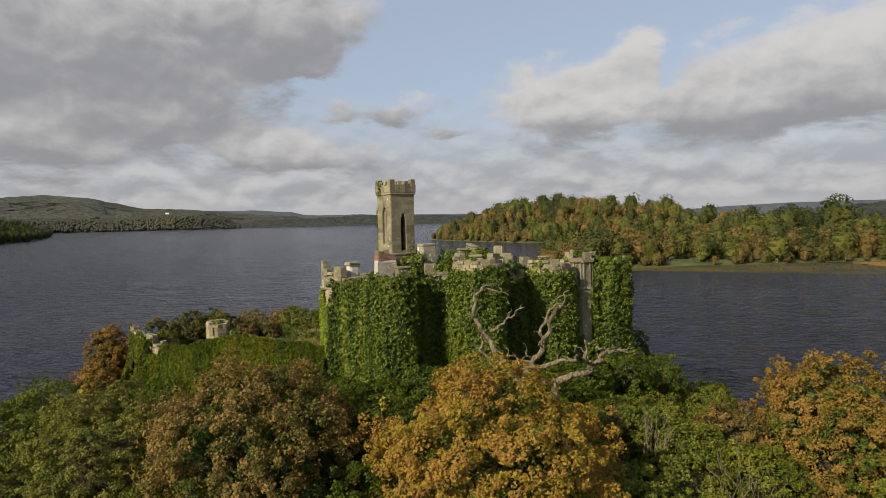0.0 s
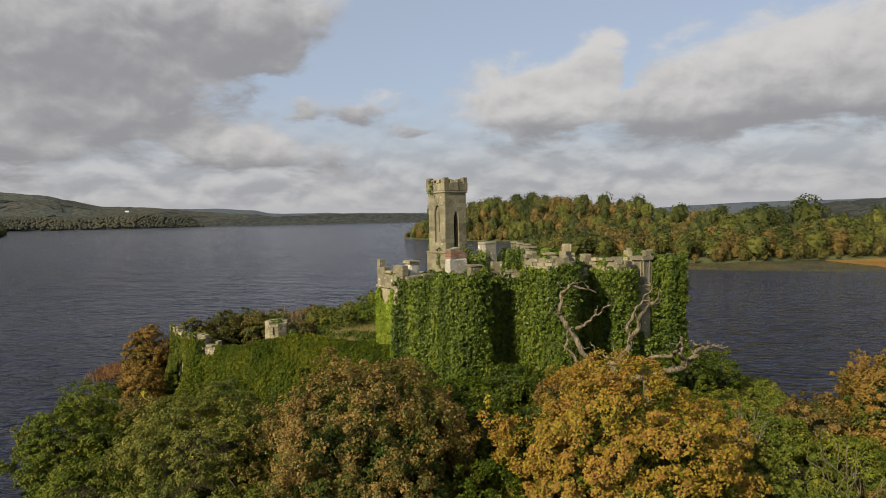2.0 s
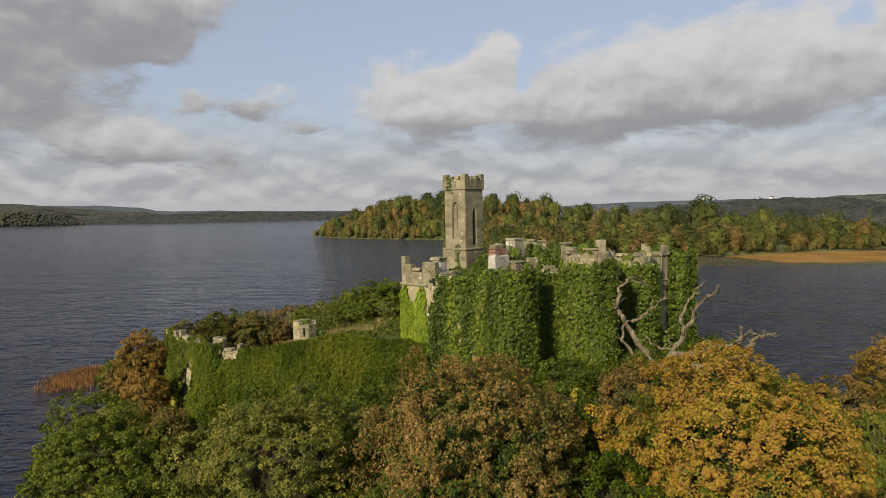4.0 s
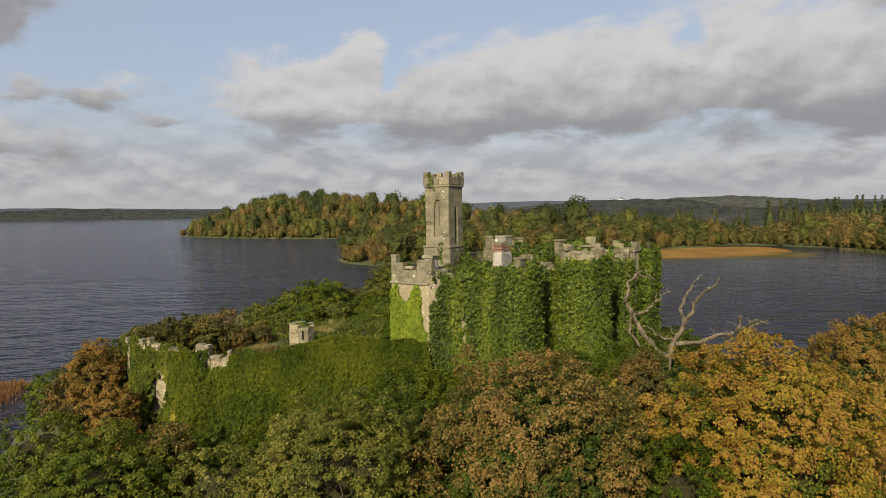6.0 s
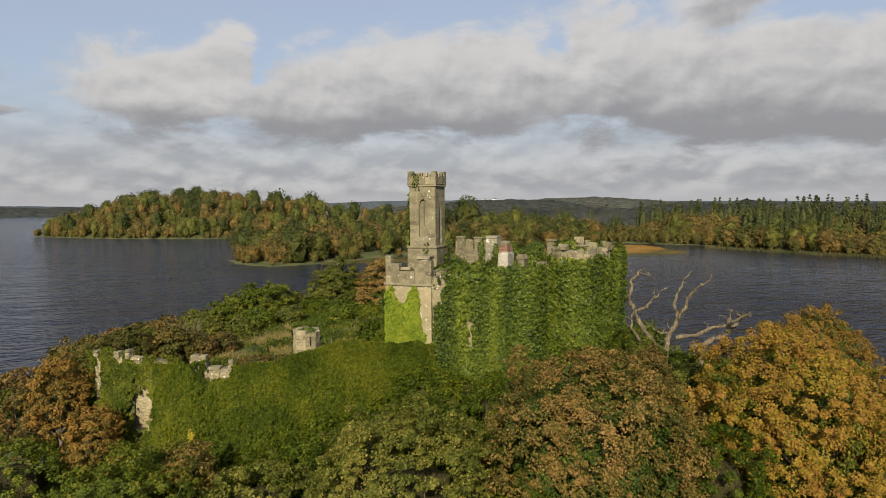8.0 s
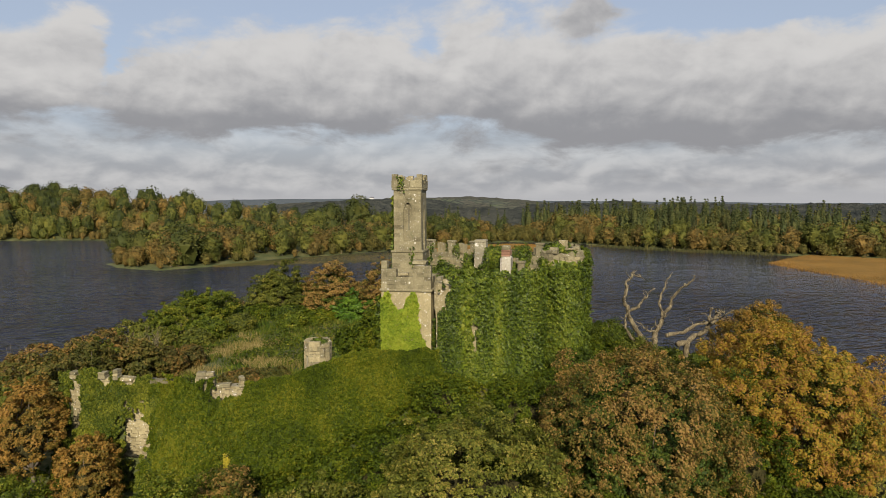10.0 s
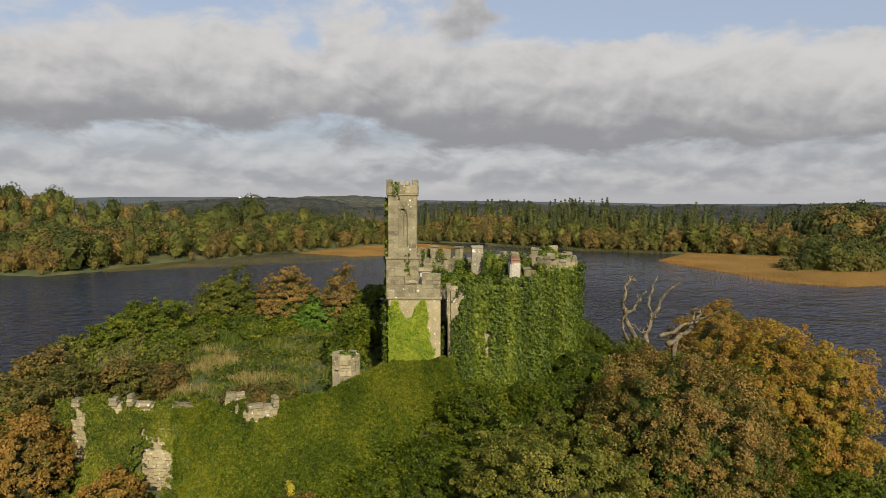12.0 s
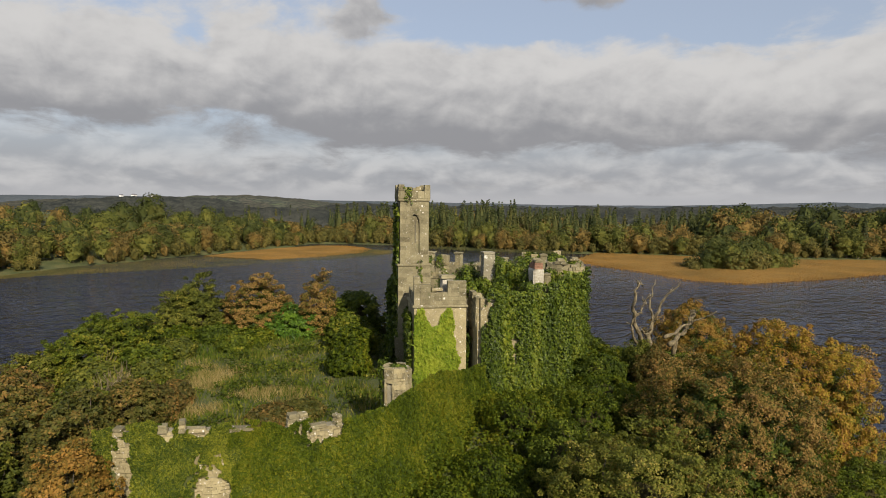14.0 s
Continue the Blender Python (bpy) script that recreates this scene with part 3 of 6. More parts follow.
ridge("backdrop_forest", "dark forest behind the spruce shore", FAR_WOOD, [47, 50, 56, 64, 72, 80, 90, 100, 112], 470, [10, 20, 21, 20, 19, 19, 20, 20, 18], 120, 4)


# ------------------------------------------------------------------ woods on the far shores
def even_shell(r, count, bottom):
    """Bearings and heights of points spread evenly over a ball, from bottom up, slightly shaken."""
    k = np.arange(count)
    z = np.clip(bottom + (1 - bottom) * (k + 0.5) / count + r.normal(size=count) * 0.05, -0.98, 0.98)
    return k * 2.39996 + r.normal(size=count) * 0.18 + r.uniform(0, 6), np.arcsin(z)


def far_crown(kind, seed, radius, height, blades=850, blade=0.64):
    """Blades of a far crown round the origin (foot at z = 0)."""
    r = np.random.default_rng(seed)
    if kind in ("conifer", "larch"):
        # drooping tiers that narrow to a leader
        tiers = 17
        tier = r.integers(0, tiers, blades)
        level = (tier + r.uniform(0, 0.55, blades)) / tiers
        arms = r.integers(5, 9, tiers)
        a = (r.integers(0, 40, blades) % arms[tier] + r.normal(size=blades) * 0.16) * 2 * math.pi / arms[tier] + tier * 1.3
        out = r.uniform(0.1, 1, blades) ** 0.6
        reach = radius * ((1 - level) ** 0.8 + 0.03) * out * r.uniform(0.75, 1.1, tiers)[tier]
        centres = np.stack([np.cos(a) * reach, np.sin(a) * reach, height * (0.08 + 0.92 * level) - reach * 0.32], 1)
        normals = np.stack([np.cos(a) * 0.8, np.sin(a) * 0.8, np.full(blades, 0.9)], 1) + r.normal(size=(blades, 3)) * 0.25
        return centres, normals, blade
    clumps = 19
    a, e = even_shell(r, clumps, -0.35)
    out = np.stack([np.cos(a) * np.cos(e), np.sin(a) * np.cos(e), np.sin(e)], 1)
    deep = 0.46 * height
    mids = out * np.array([radius * 0.68, radius * 0.68, deep * 0.72]) * r.uniform(0.72, 1.12, (clumps, 1)) + (0, 0, height - deep * 1.04)
    pick = r.integers(0, clumps, blades)
    ball = unit(r.normal(size=(blades, 3)) + out[pick] * 0.75 + (0, 0, 0.3))
    size = radius * r.uniform(0.26, 0.46, clumps)[pick]
    ripple = 1 + 0.16 * np.sin(ball[:, 0] * 9 + pick) * np.sin(ball[:, 1] * 9 + 2 * pick)
    centres = mids[pick] + ball * (size * ripple)[:, None] * np.array([1, 1, 0.72]) * r.uniform(0.84, 1.03, (blades, 1))
    # low skirt of leaf down to the ground
    low = r.uniform(size=blades) < 0.13
    turn = r.uniform(0, 2 * math.pi, blades)
    skirt = np.stack([np.cos(turn) * radius * 0.72, np.sin(turn) * radius * 0.72, r.uniform(0.05, 0.5, blades) * height], 1)
    centres = np.where(low[:, None], skirt, centres)
    ball = np.where(low[:, None], np.stack([np.cos(turn), np.sin(turn), 0.4 + 0 * turn], 1), ball)
    return centres, ball + r.normal(size=(blades, 3)) * 0.16, blade


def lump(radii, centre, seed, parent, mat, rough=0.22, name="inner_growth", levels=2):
    """A lumpy crown fill; a dark material on it paints the shade between leaves."""
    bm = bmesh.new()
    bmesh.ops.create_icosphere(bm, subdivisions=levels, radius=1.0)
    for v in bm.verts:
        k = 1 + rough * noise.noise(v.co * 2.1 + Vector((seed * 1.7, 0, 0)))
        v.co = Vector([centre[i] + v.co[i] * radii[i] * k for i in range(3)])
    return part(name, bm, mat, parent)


PROTOTYPES = {}
for kind, radius, height in (("green", 5.2, 13.5), ("dark", 6.0, 16.0), ("rust", 5.0, 12.0), ("olive", 4.2, 10.0), ("conifer", 3.3, 18.0), ("larch", 3.2, 15.0)):
    for version in range(4):
        PROTOTYPES[kind, version] = (radius, height, far_crown(kind, 40 + version * 7, radius, height))
LABELS = {"green": "broad green leafy tree on the lake shore", "dark": "dark green oak with a domed crown", "rust": "rust-brown autumn tree in the shore wood", "olive": "low olive-green willow at the water's edge",
          "conifer": "tall dark spruce above the shore wood", "larch": "yellow-green larch in the shore wood"}


def far_tree(kind, version, x, y, scale, turn):
    """A far tree with trunk and crown; repeats share the meshes."""
    key = kind, version
    radius, height, (centres, normals, blade) = PROTOTYPES[key]
    girth = float(rng.uniform(0.85, 1.3)) if kind not in ("conifer", "larch") else 1.0
    if key not in MADE:
        ob = thing("tree", LABELS[kind], "tree", group="trees on the far shore")
        v, f = tube(bent((0, 0, -1), (0.2, 0.1, height * 0.62), 0.03, 5, version), np.linspace(0.42, 0.16, 5), 5)
        mesh_object("trunk", v, f, BARK, ob)
        quads("crown", leaves(centres, normals, blade), FAR[kind], ob)
        if kind in ("conifer", "larch"):
            # dark fill stands for the shade between the tiers
            lump((radius * 0.36, radius * 0.36, height * 0.36), (0, 0, height * 0.42), version, ob, CROWN_SHADE)
        else:
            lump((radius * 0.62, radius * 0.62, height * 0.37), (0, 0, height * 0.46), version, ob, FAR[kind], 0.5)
        MADE[key] = ob
        ob.matrix_basis = pose(x, y, float(land(x, y)) - 0.2, 0, 0, turn) @ Matrix.Diagonal((scale * girth, scale * girth, scale, 1))
        return ob
    source = MADE[key]
    old = source.scale.copy()
    source.scale = (scale * girth, scale * girth, scale)
    ob = copy_thing(source, pose(x, y, float(land(x, y)) - 0.2, 0, 0, turn))
    source.scale = old
    return ob


MADE = {}
REST = {}
bm = bmesh.new()
bmesh.ops.create_icosphere(bm, subdivisions=1, radius=1.0)
for v in bm.verts:
    v.co *= 1 + 0.3 * noise.noise(v.co * 2.3)
CORE = np.array([[tuple(v.co) for v in f.verts] for f in bm.faces])
bm.free()
bm = bmesh.new()
bmesh.ops.create_icosphere(bm, subdivisions=2, radius=1.0)
for v in bm.verts:
    v.co *= 1 + 0.55 * noise.noise(v.co * 3.1 + Vector((4.0, 0, 0)))
LEAFY_CORE = np.array([[tuple(v.co) for v in f.verts] for f in bm.faces])
bm.free()


def plant(kind, x, y, scale, single, count=360, ground_z=None):
    version, turn = int(rng.integers(0, 4)), float(rng.uniform(0, 360))
    if single:
        far_tree(kind, version, x, y, scale, turn)
        return
    radius, height, (centres, normals, blade) = PROTOTYPES[kind, version]
    c, s = math.cos(radians(turn)), math.sin(radians(turn))
    spin = np.array([[c, -s, 0], [s, c, 0], [0, 0, 1]])
    keep = rng.permutation(len(centres))[:count]
    here = np.array([x, y, (float(land(x, y)) if ground_z is None else ground_z) - 0.2])
    if kind in ("conifer", "larch"):
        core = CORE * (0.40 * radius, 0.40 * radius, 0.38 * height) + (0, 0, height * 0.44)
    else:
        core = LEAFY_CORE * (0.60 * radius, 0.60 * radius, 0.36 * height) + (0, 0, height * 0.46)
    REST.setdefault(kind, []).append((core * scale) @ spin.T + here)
    REST.setdefault(kind, []).append(leaves((centres[keep] * scale) @ spin.T + here, normals[keep] @ spin.T, blade * (1.1 if count > 400 else 1.3) * scale))


def cape(f, inset):
    """A point of the wooded cape: f along its waterline, inset metres inland."""
    p = np.array(CAPE, float)
    k = np.linspace(0, 1, len(p))
    return np.interp(f, k, p[:, 0]) - inset * 0.94, np.interp(f, k, p[:, 1]) - inset * 0.34, -1.0 + 1.3 * float(step(inset, 0, 3)) + 32 * float(step(inset, 0, 90))


verts = [cape(i / 60, inset) for inset in (0, 1, 3, 8, 16, 26, 40, 60, 90, 140) for i in range(61)]
tagged(mesh_object("ground", verts, [(r * 61 + c, r * 61 + c + 1, (r + 1) * 61 + c + 1, (r + 1) * 61 + c) for r in range(9) for c in range(60)], GROUND, smooth=True), "steep wooded cape on the far side of the lake", "ground", kind="structure")


def woods():
    singles = 0
    spots = []
    # rows that follow the wooded shore, from the water inwards
    for poly, first, last, rows in ((WOODED, 0, 16, (1.2, 3.5, 7, 13, 20, 28, 37, 47, 58, 70, 83)), (PINES, 0, 11, (1.5, 4, 9, 16, 24, 34, 46, 60, 78, 100))):
        for row, inset in enumerate(rows):
            pts = np.array(poly[first:last + 1], float)
            seg = np.linalg.norm(np.diff(pts, axis=0), axis=1)
            total, gap = seg.sum(), (4.2 + row * 0.25 if poly is PINES else 3.8 if row == 0 else 6.0 + row * 0.36)
            for s in np.arange(0, total, gap):
                k = int(np.searchsorted(np.cumsum(seg), s, side="right"))
                k = min(k, len(seg) - 1)
                f = (s - (np.cumsum(seg)[k] - seg[k])) / seg[k]
                p = pts[k] + (pts[k + 1] - pts[k]) * f
                t = (pts[k + 1] - pts[k]) / seg[k]
                inward = np.array([-t[1], t[0]])
                q = p + inward * inset + rng.normal(size=2) * (1.8 + 0.25 * row)
                d = float(inside(poly, q[0], q[1]))
                if d < inset * 0.55 or d < 0.5:
                    continue
                spots.append((poly is PINES, row - 1, q[0], q[1]))
    for _ in range(330):
        x, y = rng.uniform(228, 345), rng.uniform(-60, 245)
        d = float(inside(PINES, x, y))
        if 2 < d < 100:
            spots.append((True, 4 if d > 14 else 1, x, y))
    for _ in range(240):
        x, y = rng.uniform(30, 330), rng.uniform(235, 660)
        if 26 < float(inside(WOODED, x, y)) < 150:
            spots.append((False, 5, x, y))
    for _ in range(110):
        x, y = rng.uniform(225, 420), rng.uniform(228, 330)
        if max(float(inside(WOODED, x, y)), float(inside(PINES, x, y))) > 4:
            spots.append((x > 250, 4, x, y))
    for pines, row, x, y in spots:
        u = min(0.999, max(0.0, 0.5 + 0.45 * noise.noise((x * 0.06, y * 0.06, 0.5)) + rng.uniform(-0.42, 0.42)))
        if row < 0:
            kind, scale = ("olive" if u < 0.7 else "rust"), 0.26 + 0.3 * rng.uniform()
        elif pines:
            if row == 0:
                kind, scale = ("olive" if u < 0.6 else "rust" if u < 0.74 else "green"), 0.4 + 0.5 * rng.uniform()
            elif row < 3:
                kind, scale = ("rust" if u < 0.27 else "olive" if u < 0.58 else "green" if u < 0.86 else "conifer"), 0.66 + 0.34 * rng.uniform()
            elif y > 45:
                kind, scale = ("conifer" if u < 0.56 else "larch" if u < 0.76 else "green" if u < 0.88 else "rust"), 0.72 + 0.30 * rng.uniform() + (0.2 if 150 < y < 235 else 0.0)
            else:
                kind, scale = ("dark" if u < 0.42 else "green" if u < 0.56 else "rust" if u < 0.84 else "olive"), (0.85 if u < 0.56 else 1.05) + 0.5 * rng.uniform() ** 2
        else:
            hilly = float(step(y, 330, 450))
            if row == 0:
                kind, scale = ("olive" if u < 0.6 else "rust" if u < 0.75 else "green"), 0.36 + 0.5 * rng.uniform()
            elif row < 4:
                kind, scale = ("rust" if u < 0.34 else "green" if u < 0.58 else "dark" if u < 0.7 else "olive"), 0.66 + 0.3 * rng.uniform() + 0.16 * hilly
            else:
                kind, scale = ("rust" if u < 0.42 else "green" if u < 0.56 else "dark" if u < 0.70 else "olive"), (0.60 + 0.28 * hilly) + 0.3 * rng.uniform() ** 1.5
        single = row in (0, 1) and singles < 280 and y < 330
        singles += single
        plant(kind, x, y, scale, single, (370 if row < 4 else 210) if y < 330 or pines else 180)
    for x, y, kind, scale in ((180.3, 296.8, "dark", 1.36), (165, 296, "dark", 1.02), (212, 290, "green", 1.22), (147.3, 276.6, "dark", 1.22), (154, 283, "dark", 1.12), (136, 270, "green", 1.2), (126, 262, "green", 1.1), (196, 292, "green", 1.0), (188, 288, "green", 0.95)):
        plant(kind, x, y, scale, True)
    # willows on the reedy spit
    for k in range(26):
        f = k / 25
        x, y = 181 + 17 * f + float(rng.normal()) * 3.0, 43 - 27 * f + float(rng.normal()) * 2.0
        plant(("olive", "olive", "dark", "olive", "green")[k % 5], x, y, 0.45 + 0.6 * math.sin(math.pi * (0.12 + 0.8 * f)) * float(rng.uniform(0.7, 1.1)), True)
    for k in range(420):
        f, inset = rng.uniform(), 1 + 60 * rng.uniform() ** 1.5
        x, y, z = cape(f, inset)
        plant("dark", x, y, 0.7 + 0.3 * rng.uniform(), False, 220, z)
    for kind, blocks in REST.items():
        ob = quads("far_woodland", np.concatenate(blocks), FAR[kind])
        tagged(ob, {"conifer": "dense dark spruce plantation", "larch": "yellow-green larches in the wood", "rust": "rust-brown autumn woodland", "green": "green broadleaf woodland", "dark": "dark green oak woodland", "olive": "olive-green willow scrub"}[kind], "woodland", kind="stuff")


woods()


# hedgerows and copses on the far hillsides
def hedgerows():
    blocks = {"far": [], "shore": []}
    r = np.random.default_rng(17)
    def crest(b):
        return np.interp(b, [-75, -50, -34, -30, -28, -26.6, -24.8, -21, -17, -12, -8], [120, 140, 150, 146, 138, 112, 90, 84, 58, 36, 20])
    spots = []
    for _ in range(46):
        b, f = r.uniform(-37, -16), r.uniform(0.12, 0.5)
        db, df = r.normal() * 0.09, r.normal() * 0.005
        spots += [(b + db * k, f + df * k, r.uniform(1.8, 3.6)) for k in range(int(r.integers(8, 22)))]
    for b, f, size in spots:
        if not 0.05 < f < 0.85:
            continue
        d = 2500 + 900 * f
        z = -2 + (crest(b) + 2) * math.sin(min(1.0, f * 1.25) * math.pi / 2)
        blocks["far"].append(CORE * (size, size, size * 0.9) + (d * math.sin(radians(b)), d * math.cos(radians(b)), z + size * 0.3))
    for _ in range(3200):
        b, f = r.uniform(-37, -17.4), r.uniform(0, 1)
        size = r.uniform(2.8, 5.5)
        top = np.interp(b, [-40, -34, -30, -26, -24, -21.5, -18.6, -17.6], [42, 42, 44, 36, 44, 48, 38, 14])
        d = 2296 + 170 * f
        blocks["shore"].append(CORE * (size, size, size * 0.8) + (d * math.sin(radians(b)), d * math.cos(radians(b)), top * math.sin(min(1.0, 1.1 * f + 0.08) * math.pi / 2) - 1))
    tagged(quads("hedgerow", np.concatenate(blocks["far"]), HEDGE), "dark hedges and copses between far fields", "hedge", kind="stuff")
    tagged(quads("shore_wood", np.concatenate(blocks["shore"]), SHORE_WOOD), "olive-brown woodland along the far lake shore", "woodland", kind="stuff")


hedgerows()

# ------------------------------------------------------------------ reeds
m, n = material("reed_litter")
place = n.add("ShaderNodeTexCoord").outputs["Object"]
tone = n.math("ADD", n.math("MULTIPLY", n.noise(place, 0.06, 3.0), 0.5), n.math("MULTIPLY", n.noise(n.vec("MULTIPLY", place, (1.0, 3.0, 1.0)), 0.7, 5.0, 0.7), 0.5))
bump = n.add("ShaderNodeBump", {"Height": n.noise(place, 2.0, 5.0, 0.7), "Strength": 0.9, "Distance": 0.5})
finish(n, n.add("ShaderNodeBsdfPrincipled", {"Base Color": n.ramp(tone, [(0.35, (0.15, 0.095, 0.026)), (0.65, (0.30, 0.175, 0.05))]), "Roughness": 1.0, "Specular IOR Level": 0.1, "Normal": bump.outputs[0]}).outputs[0])
LITTER = m


def litter(outer, inner, high):
    """The matted bed that the reeds stand in."""
    count = 48
    o, i = np.array(outer, float), np.array(inner, float)
    s = np.linspace(0, 1, count)
    lines = []
    for k in range(7):
        f = k / 6
        at_o = np.stack([np.interp(s, np.linspace(0, 1, len(o)), o[:, c]) for c in (0, 1)], 1)
        at_i = np.stack([np.interp(s, np.linspace(0, 1, len(i)), i[:, c]) for c in (0, 1)], 1)
        lines.append(at_o + (at_i - at_o) * (0.04 + 0.96 * f))
    verts = [(x, y, (0.04 if r == 0 else high) + 0.12 * noise.noise((x * 0.2, y * 0.2, 1.0))) for r, row in enumerate(lines) for x, y in row]
    faces = [(r * count + c, r * count + c + 1, (r + 1) * count + c + 1, (r + 1) * count + c) for r in range(6) for c in range(count - 1)]
    return tagged(mesh_object("reed_bed", verts, faces, LITTER, smooth=True), "matted tawny reed litter in the shallows", "reeds", kind="stuff")


def reeds(name, label, outer, inner, count, mat, high, base=0.0, broad=0.6):
    """Reed blades that stand between two lines of the plan."""
    o, i = np.array(outer, float), np.array(inner, float)
    s, f = rng.uniform(0, 1, count), rng.uniform(0, 1, count)
    at_o = np.stack([np.interp(s, np.linspace(0, 1, len(o)), o[:, k]) for k in (0, 1)], 1)
    at_i = np.stack([np.interp(s, np.linspace(0, 1, len(i)), i[:, k]) for k in (0, 1)], 1)
    p = at_o + (at_i - at_o) * f[:, None] + rng.normal(size=(count, 2)) * 0.8
    foot = np.stack([p[:, 0], p[:, 1], np.full(count, base - 0.2)], 1)
    a = rng.uniform(0, 2 * math.pi, count)
    wide = np.stack([np.cos(a), np.sin(a), 0 * a], 1) * rng.uniform(0.2, 0.42, (count, 1)) * 0.5 * broad
    top = foot + np.stack([rng.normal(size=count) * 0.18, rng.normal(size=count) * 0.18, 0.2 + rng.uniform(0.6, 1.1, count)], 1) * high
    if mat is REED and count > 5000:
        litter(outer, inner, high * 0.45)
    ob = quads(name, np.stack([foot - wide, foot + wide, top], 1), mat)
    return tagged(ob, label, "reeds", kind="stuff")


reeds("reed_bed", "brown autumn reeds in shallow water", [(140, 190), (160, 182), (185, 178), (205, 186), (214, 196)], [(140, 222), (170, 226), (195, 226), (215, 222), (220, 210)], 30000, REED, 0.6)
reeds("reed_bed", "green and tawny reeds fringing the wooded shore", [(58, 214), (66, 212), (85, 201), (112, 186), (150, 171), (185, 165), (205, 174)], [(60, 218), (72, 222), (88, 226), (118, 226), (145, 222), (185, 186), (207, 188)], 34000, REED_GREEN, 0.5)
reeds("reed_bed", "wide brown reed bed along the shore", [(190, 88), (174, 77), (158, 61), (138, 44), (137, 29), (157, 11), (183, -8), (205, -40)], [(236, 88), (240, 76), (236, 55), (230, 42), (232, 24), (238, 5), (246, -10), (250, -45)], 48000, REED, 0.6)
reeds("reed_bed", "narrow green reed fringe below the pines", [(226, 180), (220, 130), (222, 100)], [(232, 180), (226, 130), (230, 96)], 3000, REED_GREEN, 1.3)
reeds("reed_bed", "reddish reeds standing off the island shore", [(-46, 80), (-47.5, 87), (-44, 91)], [(-42, 81), (-41, 86), (-40.5, 90)], 4900, REED_RED, 0.6, 0.0, 0.3)

# ------------------------------------------------------------------ the castle
castle = thing("ruined_castle", "roofless grey stone castle smothered in ivy on a small island", "castle")


def arc(cx, cy, r, a0, a1, count=9):
    return [(cx + r * math.cos(radians(a)), cy + r * math.sin(radians(a))) for a in np.linspace(a0, a1, count)]


def line(*pts, gap=0.6):
    out = []
    for a, b in zip(pts, pts[1:]):
        a, b = np.array(a, float), np.array(b, float)
        k = max(1, int(np.linalg.norm(b - a) / gap))
        out += [tuple(a + (b - a) * i / k) for i in range(k)]
    return out + [pts[-1]]


def wall(name, pts, z0, z1, thick, mat, parent, label="", ragged=0.0, seed=0):
    """A wall that follows a line of the plan (outside to its right), with an uneven stepped top."""
    p = np.array(pts, float)
    t = unit(np.gradient(p, axis=0))
    inner = p + np.stack([-t[:, 1], t[:, 0]], 1) * thick
    r = np.random.default_rng(seed)
    tops = np.broadcast_to(z1, len(p)) + r.uniform(-ragged, ragged * 0.4, len(p))
    levels = 10
    verts, faces = [], []
    for k in range(len(p)):
        for j in range(levels + 1):
            z = z0 + (tops[k] - z0) * (j / levels) ** 0.7
            q = p[k] + np.array([t[k][1], -t[k][0]]) * 0.11 * noise.noise((p[k][0] * 1.3, p[k][1] * 1.3, z * 1.5))
            verts.append((q[0], q[1], z))
        verts += [(inner[k][0], inner[k][1], tops[k] + 0.05 * noise.noise((k * 0.7, seed, 0))), (inner[k][0], inner[k][1], z0)]
    n = levels + 3
    for k in range(len(p) - 1):
        c = k * n
        faces += [(c + i, c + n + i, c + n + (i + 1) % n, c + (i + 1) % n) for i in range(n)]
    faces += [tuple(range(n)), tuple(reversed(range((len(p) - 1) * n, len(p) * n)))]
    return mesh_object(name, verts, faces, mat, parent, label)


def rough_block(name, size, mat, parent, m, seed=0, wear=0.03, bevel=0.04, label=""):
    """A worn squared stone with its foot at z = 0."""
    bm = bmesh.new()
    box(bm, (-size[0] / 2, -size[1] / 2, 0), (size[0] / 2, size[1] / 2, size[2]))
    bmesh.ops.bevel(bm, geom=bm.edges[:], offset=bevel, segments=1, affect="EDGES")
    r = np.random.default_rng(seed)
    for v in bm.verts:
        v.co += Vector(r.uniform(-wear, wear, 3))
    ob = part(name, bm, mat, parent, label)
    ob.matrix_basis = m
    return ob


def merlon(x, y, z0, z1, wide, deep, turn, mat=STONE, cap=True, parent=None, seed=0):
    """An upright block of a battlement with a projecting capstone."""
    ob = rough_block("merlon", (wide, deep, z1 - z0 - (0.16 if cap else 0)), mat, parent or castle, pose(x, y, z0, 0, 0, turn), seed, 0.05, 0.05)
    if cap:
        rough_block("capstone", (wide + 0.14, deep + 0.14, 0.17), PALE if seed % 2 else STONE, ob, pose(0.02, 0, z1 - z0 - 0.165), seed + 1, 0.02, 0.05)
    return ob


